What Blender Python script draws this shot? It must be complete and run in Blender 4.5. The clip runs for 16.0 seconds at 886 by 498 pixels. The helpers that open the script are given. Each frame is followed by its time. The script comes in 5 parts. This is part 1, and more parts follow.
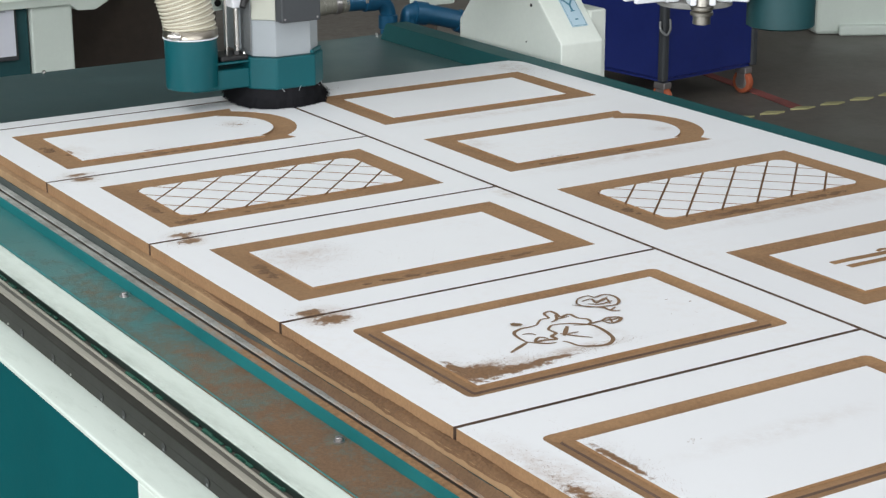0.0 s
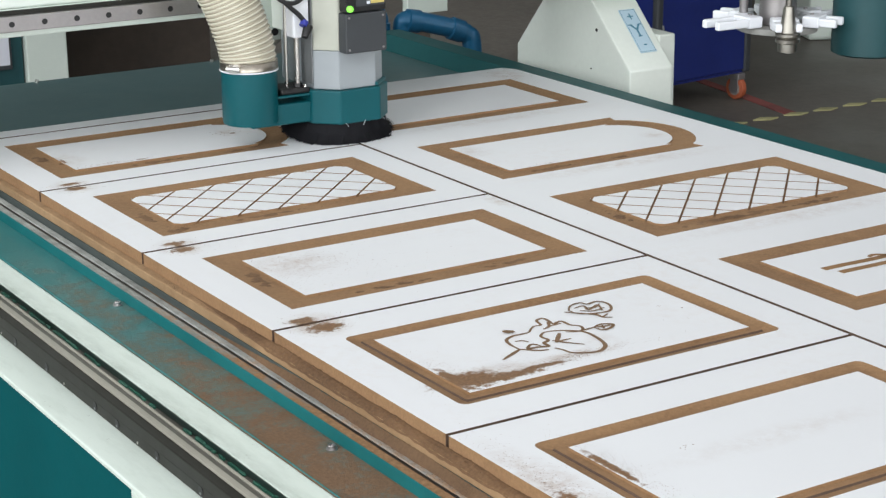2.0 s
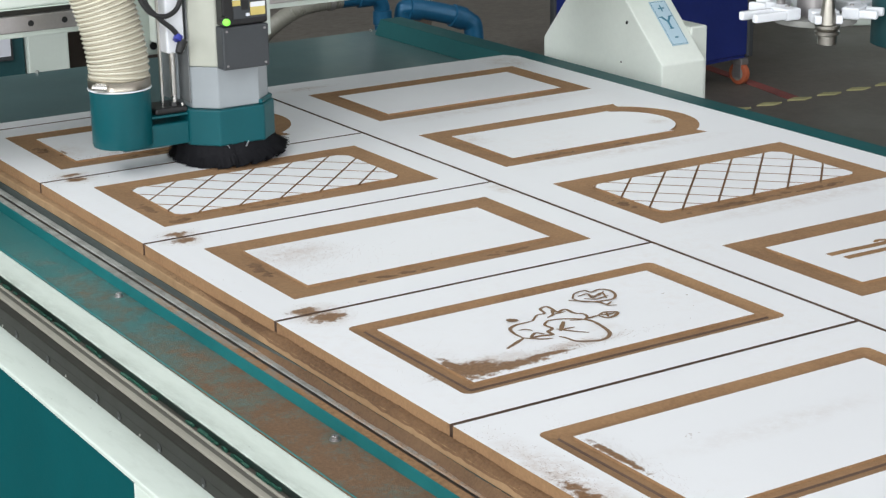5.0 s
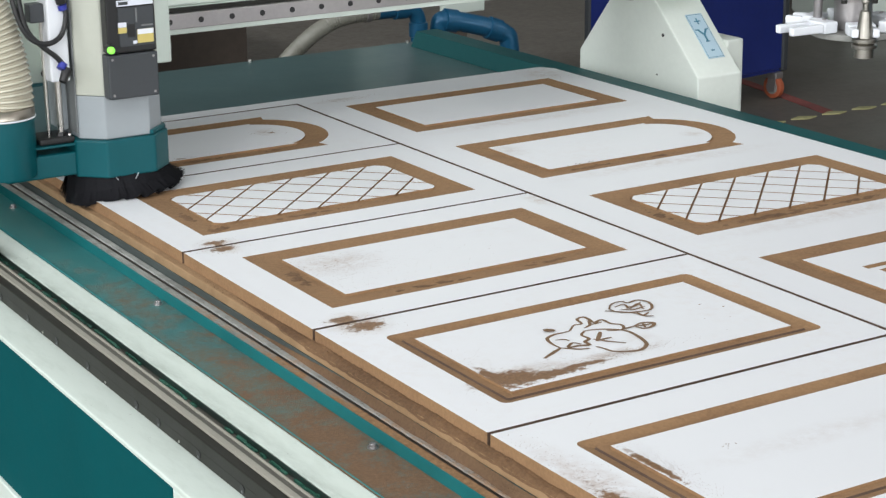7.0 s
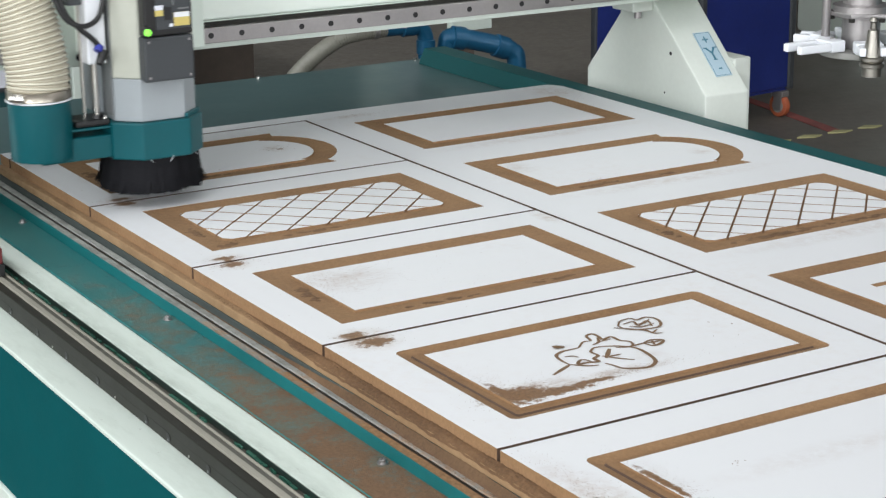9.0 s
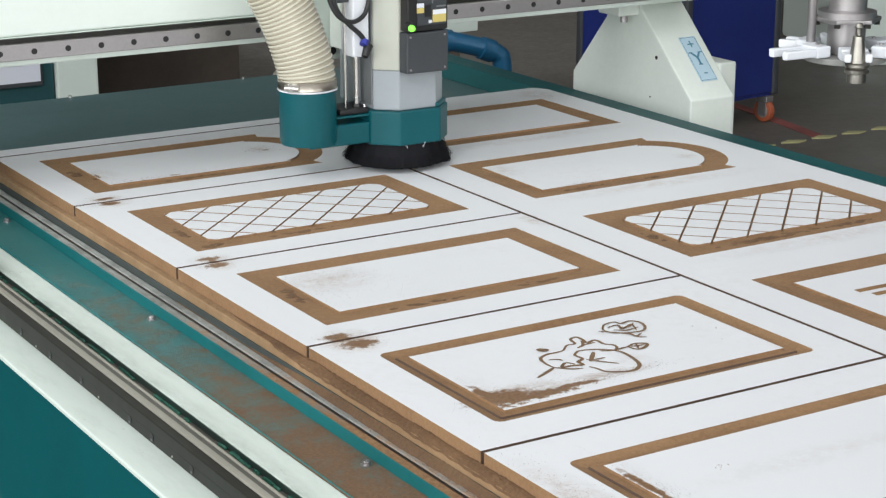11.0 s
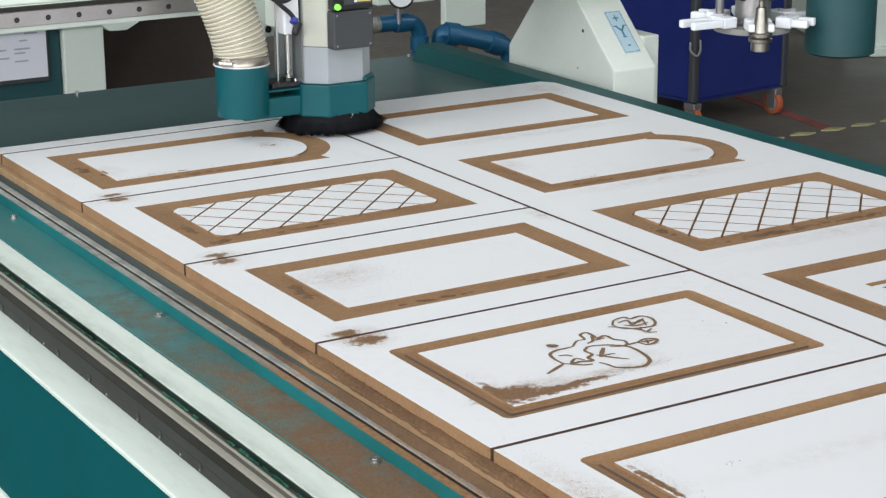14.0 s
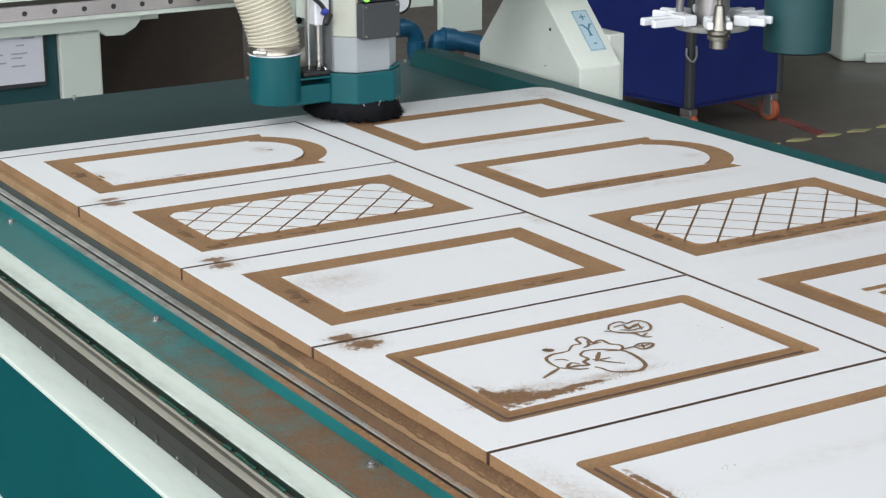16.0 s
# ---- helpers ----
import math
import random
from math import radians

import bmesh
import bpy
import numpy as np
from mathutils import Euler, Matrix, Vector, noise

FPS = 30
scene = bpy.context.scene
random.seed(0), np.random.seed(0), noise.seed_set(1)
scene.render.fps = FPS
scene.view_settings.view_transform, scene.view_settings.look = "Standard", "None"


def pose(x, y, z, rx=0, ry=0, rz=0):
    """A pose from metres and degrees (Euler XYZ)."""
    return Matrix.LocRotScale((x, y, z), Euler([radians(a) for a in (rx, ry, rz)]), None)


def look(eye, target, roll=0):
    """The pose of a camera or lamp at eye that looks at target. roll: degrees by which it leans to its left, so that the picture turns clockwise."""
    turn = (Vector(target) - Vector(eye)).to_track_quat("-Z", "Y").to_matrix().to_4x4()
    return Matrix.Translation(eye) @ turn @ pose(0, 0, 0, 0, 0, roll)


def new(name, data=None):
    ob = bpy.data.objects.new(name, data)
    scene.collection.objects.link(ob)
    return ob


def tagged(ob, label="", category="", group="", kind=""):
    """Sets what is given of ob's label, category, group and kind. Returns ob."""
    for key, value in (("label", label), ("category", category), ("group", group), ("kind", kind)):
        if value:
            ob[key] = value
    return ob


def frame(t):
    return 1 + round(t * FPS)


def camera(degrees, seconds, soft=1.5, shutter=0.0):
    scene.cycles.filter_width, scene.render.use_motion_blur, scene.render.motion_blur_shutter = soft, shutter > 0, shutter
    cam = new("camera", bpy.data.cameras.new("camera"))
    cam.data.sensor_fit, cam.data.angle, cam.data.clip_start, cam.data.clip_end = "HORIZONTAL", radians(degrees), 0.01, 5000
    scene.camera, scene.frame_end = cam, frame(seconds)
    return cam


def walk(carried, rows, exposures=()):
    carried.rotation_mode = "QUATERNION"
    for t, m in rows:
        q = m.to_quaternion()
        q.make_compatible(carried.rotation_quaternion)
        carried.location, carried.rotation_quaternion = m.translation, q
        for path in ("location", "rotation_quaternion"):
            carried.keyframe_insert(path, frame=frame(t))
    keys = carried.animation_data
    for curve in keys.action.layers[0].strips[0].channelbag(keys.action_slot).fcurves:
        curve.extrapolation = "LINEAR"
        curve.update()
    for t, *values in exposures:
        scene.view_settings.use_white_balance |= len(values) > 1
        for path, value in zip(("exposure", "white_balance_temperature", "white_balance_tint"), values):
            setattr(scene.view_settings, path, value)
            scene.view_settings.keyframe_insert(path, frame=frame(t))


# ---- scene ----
import itertools

cam = camera(26.8, 16.0, soft=1.32, shutter=0.4)
PATH = [
    (0, (-1.021, -2.032, 0.783), (-0.007, -0.409, 0.204), -0.2),
    (0.5, (-1.024, -2.032, 0.784), (-0.006, -0.41, 0.209), -0.1),
    (1, (-1.023, -2.034, 0.784), (-0.006, -0.41, 0.214), -0.1),
    (1.5, (-1.024, -2.036, 0.785), (-0.006, -0.412, 0.215), -0.2),
    (2, (-1.02, -2.038, 0.785), (0.0, -0.415, 0.213), -0.4),
    (2.5, (-1.018, -2.034, 0.784), (0.006, -0.416, 0.21), -0.4),
    (3, (-1.018, -2.034, 0.785), (0.011, -0.42, 0.205), -0.5),
    (3.5, (-1.016, -2.032, 0.784), (0.014, -0.42, 0.199), -0.5),
    (4, (-1.01, -2.026, 0.781), (0.012, -0.411, 0.193), -0.7),
    (6.5, (-1.019, -2.026, 0.783), (-0.02, -0.391, 0.213), -0.8),
    (7, (-1.025, -2.033, 0.782), (-0.037, -0.39, 0.211), -0.8),
    (7.5, (-1.025, -2.031, 0.781), (-0.044, -0.386, 0.206), -0.8),
    (8, (-1.028, -2.032, 0.781), (-0.05, -0.383, 0.211), -0.8),
    (8.5, (-1.033, -2.037, 0.785), (-0.052, -0.387, 0.223), -0.8),
    (9, (-1.035, -2.035, 0.783), (-0.048, -0.386, 0.23), -0.6),
    (9.5, (-1.036, -2.035, 0.784), (-0.044, -0.388, 0.235), -0.3),
    (12, (-1.039, -2.035, 0.783), (-0.035, -0.396, 0.23), 0.0),
    (12.5, (-1.04, -2.038, 0.783), (-0.038, -0.397, 0.234), -0.1),
    (13, (-1.037, -2.031, 0.782), (-0.038, -0.389, 0.231), -0.1),
    (13.5, (-1.033, -2.026, 0.782), (-0.041, -0.38, 0.227), -0.2),
    (14, (-1.031, -2.024, 0.783), (-0.037, -0.38, 0.225), -0.3),
    (14.5, (-1.028, -2.029, 0.784), (-0.032, -0.386, 0.228), -0.3),
    (15, (-1.029, -2.027, 0.781), (-0.036, -0.382, 0.228), -0.3),
    (15.5, (-1.032, -2.028, 0.784), (-0.034, -0.384, 0.231), -0.2),
    (16, (-1.034, -2.029, 0.783), (-0.036, -0.386, 0.231), -0.2),
]
walk(cam, [(t, look(eye, target, roll)) for t, eye, target, roll in PATH])

# ---- hall light ----
world = bpy.data.worlds.new("hall_air")
scene.world = world
world.use_nodes = True
world.node_tree.nodes["Background"].inputs[0].default_value = (0.75, 0.85, 1.0, 1)
world.node_tree.nodes["Background"].inputs[1].default_value = 0.05

FLOOR_Z = -0.85
LAMP_POWER = 107


def overhead_fill(x, y, sx, sy, power):
    data = bpy.data.lights.new("overhead_fill", "AREA")
    data.shape, data.size, data.size_y, data.energy = "RECTANGLE", sx, sy, power
    data.color = (0.948, 0.970, 0.990)
    ob = new("overhead_fill", data)
    ob.matrix_world = pose(x, y, 6.2)
    return ob


# unseen overhead lamps added to light the hall, weighted towards the south-west
for sx_, sy_, share in ((-5, -5, 3.5), (1, -5, 0.7), (7, -5, 1.7), (-5, 2, 2.5), (1, 2, 0.1), (7, 2, 0.12), (-5, 9, 0.1), (1, 9, 0.1), (7, 9, 0.1)):
    overhead_fill(sx_, sy_, 1.6, 5.0, LAMP_POWER * share)


def window_light(m, power):
    data = bpy.data.lights.new("window_light", "AREA")
    data.shape, data.size, data.size_y, data.energy = "RECTANGLE", 4.0, 3.6, power
    data.color = (0.950, 0.975, 0.990)
    ob = new("window_light", data)
    ob.matrix_world = m
    return ob


# unseen windows with lamps, added to brighten faces towards west and south
WINDOWS = (-6.0, 0.0, 6.0)
for wy, power in zip(WINDOWS, (520, 240, 60)):
    window_light(pose(-8.05, wy, 2.3, 0, -90, 0), power)
SOUTH_WINDOWS = (-3.0, 3.0)
for wx in SOUTH_WINDOWS:
    window_light(pose(wx, -9.85, 2.3, 90, 0, 0), 320 if wx < 0 else 170)


# ---- materials ----
def ramp(nt, src, stops):
    r = nt.nodes.new("ShaderNodeValToRGB")
    while len(r.color_ramp.elements) < len(stops):
        r.color_ramp.elements.new(0.5)
    for e, (p, c) in zip(r.color_ramp.elements, stops):
        e.position, e.color = p, (*c, 1)
    nt.links.new(src, r.inputs[0])
    return r.outputs[0]


def noise_node(nt, scale, detail=4, rough=0.6, vec=None):
    n = nt.nodes.new("ShaderNodeTexNoise")
    n.inputs["Scale"].default_value, n.inputs["Detail"].default_value, n.inputs["Roughness"].default_value = scale, detail, rough
    if vec is not None:
        nt.links.new(vec, n.inputs["Vector"])
    return n.outputs["Fac"]


def mixed(nt, fac, a, b, mode="MIX"):
    m = nt.nodes.new("ShaderNodeMix")
    m.data_type, m.blend_type = "RGBA", mode
    for socket, v in ((m.inputs[0], fac), (m.inputs[6], a), (m.inputs[7], b)):
        if isinstance(v, (int, float)):
            socket.default_value = v
        elif isinstance(v, tuple):
            socket.default_value = (*v, 1)
        else:
            nt.links.new(v, socket)
    return m.outputs[2]


def maths(nt, op, a, b=0.0):
    m = nt.nodes.new("ShaderNodeMath")
    m.operation, m.use_clamp = op, op in ("MULTIPLY", "ADD") and False
    for socket, v in ((m.inputs[0], a), (m.inputs[1], b)):
        if isinstance(v, (int, float)):
            socket.default_value = v
        else:
            nt.links.new(v, socket)
    return m.outputs[0]


def base_mat(name, rough=0.5, metal=0.0):
    m = bpy.data.materials.new(name)
    m.use_nodes = True
    nt = m.node_tree
    b = nt.nodes["Principled BSDF"]
    b.inputs["Roughness"].default_value, b.inputs["Metallic"].default_value = rough, metal
    tc = nt.nodes.new("ShaderNodeTexCoord")
    return m, nt, b, tc.outputs["Object"]


def bump(nt, b, height, dist, strength=1.0):
    n = nt.nodes.new("ShaderNodeBump")
    n.inputs["Distance"].default_value, n.inputs["Strength"].default_value = dist, strength
    nt.links.new(height, n.inputs["Height"])
    nt.links.new(n.outputs[0], b.inputs["Normal"])


def simple(name, col, rough=0.5, metal=0.0, grain=60, vary=0.12, relief=0.0003, patch=4, spec=0.5):
    """Paint or metal with fine grain and broad uneven wear."""
    m, nt, b, vec = base_mat(name, rough, metal)
    b.inputs["Specular IOR Level"].default_value = spec
    fine, broad = noise_node(nt, grain, 5, 0.65, vec), noise_node(nt, patch, 3, 0.6, vec)
    lo, hi = tuple(c * (1 - vary) for c in col), tuple(min(1, c * (1 + vary)) for c in col)
    c1 = ramp(nt, broad, ((0.3, lo), (0.7, hi)))
    nt.links.new(mixed(nt, 0.35, c1, ramp(nt, fine, ((0.3, lo), (0.7, hi)))), b.inputs["Base Color"])
    nt.links.new(ramp(nt, broad, ((0.3, (rough * 0.85,) * 3), (0.7, (min(1, rough * 1.15),) * 3))), b.inputs["Roughness"])
    if relief:
        bump(nt, b, fine, relief, 0.6)
    return m


# where sawdust has been rubbed into the white face: centre, reach, strength
SMEARS = (
    ((0.02, -0.64), (0.040, 0.20), 0.7), ((0.16, 0.245), (0.09, 0.07), 0.5), ((0.135, -0.287), (0.085, 0.034), 1.0), ((0.27, -0.288), (0.09, 0.018), 0.7), ((0.06, -0.01), (0.05, 0.055), 0.95),
    ((0.06, 0.415), (0.045, 0.05), 0.8), ((0.06, 0.84), (0.045, 0.05), 0.7), ((0.95, 0.040), (0.30, 0.035), 0.35), ((0.92, 0.455), (0.28, 0.032), 0.35), ((0.93, 0.870), (0.28, 0.03), 0.35),
    ((0.10, 1.02), (0.06, 0.06), 0.5), ((0.45, 1.06), (0.03, 0.04), 0.5), ((0.74, 0.68), (0.05, 0.05), 0.4), ((1.10, 0.60), (0.03, 0.03), 0.4), ((0.70, 1.235), (0.07, 0.02), 0.6), ((1.19, 1.22), (0.06, 0.08), 0.5),
    ((0.598, 0.37), (0.02, 0.05), 0.6), ((0.33, -0.262), (0.03, 0.03), 0.35), ((0.30, -0.62), (0.2, 0.03), 0.2),
)


# thick caked dust: centre, reach
CORES = (
    ((0.112, -0.292), (0.044, 0.026), 2), ((0.165, -0.304), (0.055, 0.011), 2), ((0.215, -0.298), (0.04, 0.006), 2), ((0.100, -0.272), (0.010, 0.030), 2), ((0.050, 0.016), (0.020, 0.009), 2), ((0.064, -0.026), (0.026, 0.016), 2), ((0.060, 0.436), (0.018, 0.008), 2),
    ((0.058, 0.398), (0.018, 0.011), 2), ((0.060, 0.858), (0.018, 0.008), 2), ((0.058, 0.824), (0.018, 0.010), 2), ((0.098, -0.590), (0.006, 0.050), 2), ((0.012, -0.70), (0.014, 0.09), 2), ((0.455, 1.05), (0.006, 0.004), 2), ((0.110, 1.018), (0.004, 0.014), 2),
    ((0.232, 0.956), (0.010, 0.003), 2), ((0.052, 0.003), (0.014, 0.014), 2), ((0.060, 0.418), (0.007, 0.010), 2),
)


def laminate():
    """White melamine face with a faint film of wood dust."""
    m, nt, b, vec = base_mat("white_laminate", 0.38)
    broad = noise_node(nt, 2.6, 5, 0.65, vec)
    fine = noise_node(nt, 55, 6, 0.75, vec)
    film = maths(nt, "MULTIPLY", ramp(nt, broad, ((0.5, (0, 0, 0)), (0.78, (1, 1, 1)))), ramp(nt, fine, ((0.45, (0, 0, 0)), (0.75, (1, 1, 1)))))
    col = mixed(nt, maths(nt, "MULTIPLY", film, 0.35), (0.80, 0.81, 0.83), (0.60, 0.47, 0.36))
    grainy = ramp(nt, noise_node(nt, 38, 8, 0.8, vec), ((0.40, (0, 0, 0)), (0.66, (1, 1, 1))))
    ragged, grit = noise_node(nt, 90, 8, 0.75, vec), noise_node(nt, 240, 5, 0.7, vec)
    for (x, y), (rx, ry), power in SMEARS + CORES:
        off, size = nt.nodes.new("ShaderNodeVectorMath"), nt.nodes.new("ShaderNodeVectorMath")
        off.operation, size.operation = "SUBTRACT", "MULTIPLY"
        off.inputs[1].default_value, size.inputs[1].default_value = (x, y, 0), (1 / rx, 1 / ry, 0)
        far = nt.nodes.new("ShaderNodeVectorMath")
        far.operation = "LENGTH"
        nt.links.new(vec, off.inputs[0])
        nt.links.new(off.outputs[0], size.inputs[0])
        nt.links.new(size.outputs[0], far.inputs[0])
        if power > 1:
            edge = maths(nt, "ADD", maths(nt, "MULTIPLY", far.outputs["Value"], -0.46), maths(nt, "MULTIPLY", ragged, 1.5))
            cover = ramp(nt, edge, ((0.22, (0, 0, 0)), (0.40, (1, 1, 1))))
            col = mixed(nt, cover, col, ramp(nt, grit, ((0.3, (0.115, 0.057, 0.026)), (0.7, (0.32, 0.18, 0.09)))))
            continue
        mask = ramp(nt, far.outputs["Value"], ((0.15, (power,) * 3), (1.0, (0, 0, 0))))
        col = mixed(nt, maths(nt, "MULTIPLY", mask, grainy), col, (0.36, 0.22, 0.125))
    nt.links.new(col, b.inputs["Base Color"])
    nt.links.new(ramp(nt, broad, ((0.3, (0.34,) * 3), (0.8, (0.6,) * 3))), b.inputs["Roughness"])
    return m


def mdf(name, lo, hi, scale=140, relief=0.0006):
    m, nt, b, vec = base_mat(name, 0.9)
    fine, broad = noise_node(nt, scale, 6, 0.7, vec), noise_node(nt, 9, 4, 0.65, vec)
    c = mixed(nt, 0.5, ramp(nt, fine, ((0.3, lo), (0.7, hi))), ramp(nt, broad, ((0.35, lo), (0.65, hi))))
    nt.links.new(c, b.inputs["Base Color"])
    bump(nt, b, fine, relief, 0.7)
    return m


def dusty_teal():
    """Teal enamel under drifts of sawdust, thicker towards the open end of the table."""
    m, nt, b, vec = base_mat("dusty_teal_paint", 0.45)
    sep = nt.nodes.new("ShaderNodeSeparateXYZ")
    nt.links.new(vec, sep.inputs[0])
    y = sep.outputs["Y"]
    fine, mid, broad = noise_node(nt, 230, 6, 0.8, vec), noise_node(nt, 17, 8, 0.82, vec), noise_node(nt, 4, 3, 0.6, vec)
    along = nt.nodes.new("ShaderNodeMapRange")
    along.inputs["From Min"].default_value, along.inputs["From Max"].default_value = 1.15, -0.35
    along.inputs["To Min"].default_value, along.inputs["To Max"].default_value = -0.40, 0.10
    nt.links.new(y, along.inputs["Value"])
    amount = maths(nt, "ADD", maths(nt, "ADD", maths(nt, "MULTIPLY", mid, 0.95), maths(nt, "MULTIPLY", broad, 0.25)), maths(nt, "MULTIPLY", fine, 0.35))
    cover = ramp(nt, maths(nt, "ADD", amount, along.outputs[0]), ((0.56, (0, 0, 0)), (0.84, (1, 1, 1))))
    film = ramp(nt, broad, ((0.3, (0.030, 0.155, 0.158)), (0.7, (0.056, 0.188, 0.184))))
    dust = ramp(nt, fine, ((0.3, (0.100, 0.056, 0.029)), (0.7, (0.235, 0.140, 0.077))))
    nt.links.new(mixed(nt, cover, film, dust), b.inputs["Base Color"])
    nt.links.new(ramp(nt, cover, ((0, (0.33,) * 3), (1, (0.95,) * 3))), b.inputs["Roughness"])
    bump(nt, b, maths(nt, "MULTIPLY", cover, fine), 0.0015, 0.8)
    return m


def dusty_bed(name, near, far):
    """Worn grey bed edge, caked with wood dust towards the open end."""
    m, nt, b, vec = base_mat(name, 0.85)
    sep = nt.nodes.new("ShaderNodeSeparateXYZ")
    nt.links.new(vec, sep.inputs[0])
    fine, mid = noise_node(nt, 120, 6, 0.75, vec), noise_node(nt, 14, 6, 0.75, vec)
    along = nt.nodes.new("ShaderNodeMapRange")
    along.inputs["From Min"].default_value, along.inputs["From Max"].default_value = 1.0, -0.5
    along.inputs["To Min"].default_value, along.inputs["To Max"].default_value = far, near
    nt.links.new(sep.outputs["Y"], along.inputs["Value"])
    cover = ramp(nt, maths(nt, "ADD", maths(nt, "ADD", maths(nt, "MULTIPLY", mid, 0.7), maths(nt, "MULTIPLY", fine, 0.3)), along.outputs[0]), ((0.46, (0, 0, 0)), (0.64, (1, 1, 1))))
    steel = ramp(nt, mid, ((0.35, (0.19, 0.196, 0.182)), (0.65, (0.38, 0.395, 0.372))))
    dust = ramp(nt, fine, ((0.3, (0.16, 0.085, 0.038)), (0.7, (0.36, 0.21, 0.105))))
    nt.links.new(mixed(nt, cover, steel, dust), b.inputs["Base Color"])
    bump(nt, b, maths(nt, "MULTIPLY", cover, fine), 0.0012, 0.8)
    return m


def groove_dust():
    """Routed fibreboard with dark dust packed here and there along the cut."""
    m, nt, b, vec = base_mat("routed_groove", 0.92)
    fine, mid, broad = noise_node(nt, 190, 6, 0.75, vec), noise_node(nt, 13, 6, 0.7, vec), noise_node(nt, 4, 3, 0.6, vec)
    clean = ramp(nt, fine, ((0.25, (0.23, 0.130, 0.061)), (0.75, (0.34, 0.200, 0.100))))
    packed = ramp(nt, fine, ((0.3, (0.10, 0.048, 0.022)), (0.7, (0.25, 0.135, 0.066))))
    cover = ramp(nt, maths(nt, "ADD", maths(nt, "MULTIPLY", mid, 0.55), maths(nt, "MULTIPLY", broad, 0.45)), ((0.46, (0, 0, 0)), (0.66, (0.6, 0.6, 0.6))))
    nt.links.new(mixed(nt, cover, clean, packed), b.inputs["Base Color"])
    bump(nt, b, fine, 0.0008, 0.8)
    return m


def worn_cream(name, smudged):
    """Cream enamel with faint rubbed smudges and dark specks of grease."""
    m, nt, b, vec = base_mat(name, 0.38)
    stretch = nt.nodes.new("ShaderNodeVectorMath")
    stretch.operation = "MULTIPLY"
    stretch.inputs[1].default_value = (2.5, 0.6, 1)
    nt.links.new(vec, stretch.inputs[0])
    streak, speck = noise_node(nt, 16, 5, 0.65, stretch.outputs[0]), noise_node(nt, 70, 6, 0.7, vec)
    col = mixed(nt, maths(nt, "MULTIPLY", ramp(nt, streak, ((0.45, (0, 0, 0)), (0.75, (1, 1, 1)))), 0.45), (0.67, 0.745, 0.685), (0.48, 0.54, 0.48))
    col = mixed(nt, maths(nt, "MULTIPLY", ramp(nt, speck, ((0.66, (0, 0, 0)), (0.74, (1, 1, 1)))), 0.6), col, (0.16, 0.17, 0.14))
    if smudged:
        # greasy smudges rubbed in from the rack side
        sep, edge = nt.nodes.new("ShaderNodeSeparateXYZ"), nt.nodes.new("ShaderNodeMapRange")
        nt.links.new(vec, sep.inputs[0])
        edge.inputs["From Min"].default_value, edge.inputs["From Max"].default_value = -0.138, -0.164
        nt.links.new(sep.outputs["X"], edge.inputs["Value"])
        dirt = maths(nt, "MULTIPLY", edge.outputs[0], ramp(nt, noise_node(nt, 22, 7, 0.75, stretch.outputs[0]), ((0.34, (0, 0, 0)), (0.68, (1, 1, 1)))))
        col = mixed(nt, maths(nt, "MULTIPLY", dirt, 0.75), col, (0.26, 0.31, 0.26))
    nt.links.new(col, b.inputs["Base Color"])
    nt.links.new(ramp(nt, streak, ((0.3, (0.3,) * 3), (0.7, (0.55,) * 3))), b.inputs["Roughness"])
    return m


def concrete():
    m, nt, b, vec = base_mat("workshop_floor", 0.55)
    fine, broad = noise_node(nt, 30, 7, 0.7, vec), noise_node(nt, 1.2, 4, 0.6, vec)
    c = mixed(nt, 0.5, ramp(nt, fine, ((0.3, (0.070, 0.062, 0.052)), (0.7, (0.140, 0.122, 0.104)))), ramp(nt, broad, ((0.3, (0.072, 0.063, 0.054)), (0.7, (0.128, 0.112, 0.096)))))
    # pale patch of floor beyond the machine, ragged at its rim
    off = nt.nodes.new("ShaderNodeVectorMath")
    off.operation = "DISTANCE"
    off.inputs[1].default_value = (4.0, 6.75, FLOOR_Z)
    nt.links.new(vec, off.inputs[0])
    rim = maths(nt, "ADD", off.outputs["Value"], maths(nt, "MULTIPLY", noise_node(nt, 1.6, 5, 0.65, vec), 1.3))
    c = mixed(nt, ramp(nt, maths(nt, "MULTIPLY", rim, 0.25), ((0.55, (1, 1, 1)), (0.72, (0, 0, 0)))), c, ramp(nt, fine, ((0.3, (0.195, 0.178, 0.155)), (0.7, (0.310, 0.285, 0.248)))))
    nt.links.new(c, b.inputs["Base Color"])
    nt.links.new(ramp(nt, broad, ((0.3, (0.4,) * 3), (0.7, (0.65,) * 3))), b.inputs["Roughness"])
    bump(nt, b, fine, 0.001, 0.4)
    return m


def glow(name, col, power):
    m, nt, b, vec = base_mat(name, 0.4)
    b.inputs["Base Color"].default_value = (*col, 1)
    b.inputs["Emission Color"].default_value = (*col, 1)
    b.inputs["Emission Strength"].default_value = power
    return m


def clear(name, col, trans, rough):
    m, nt, b, vec = base_mat(name, rough)
    b.inputs["Base Color"].default_value = (*col, 1)
    b.inputs["Transmission Weight"].default_value = trans
    return m


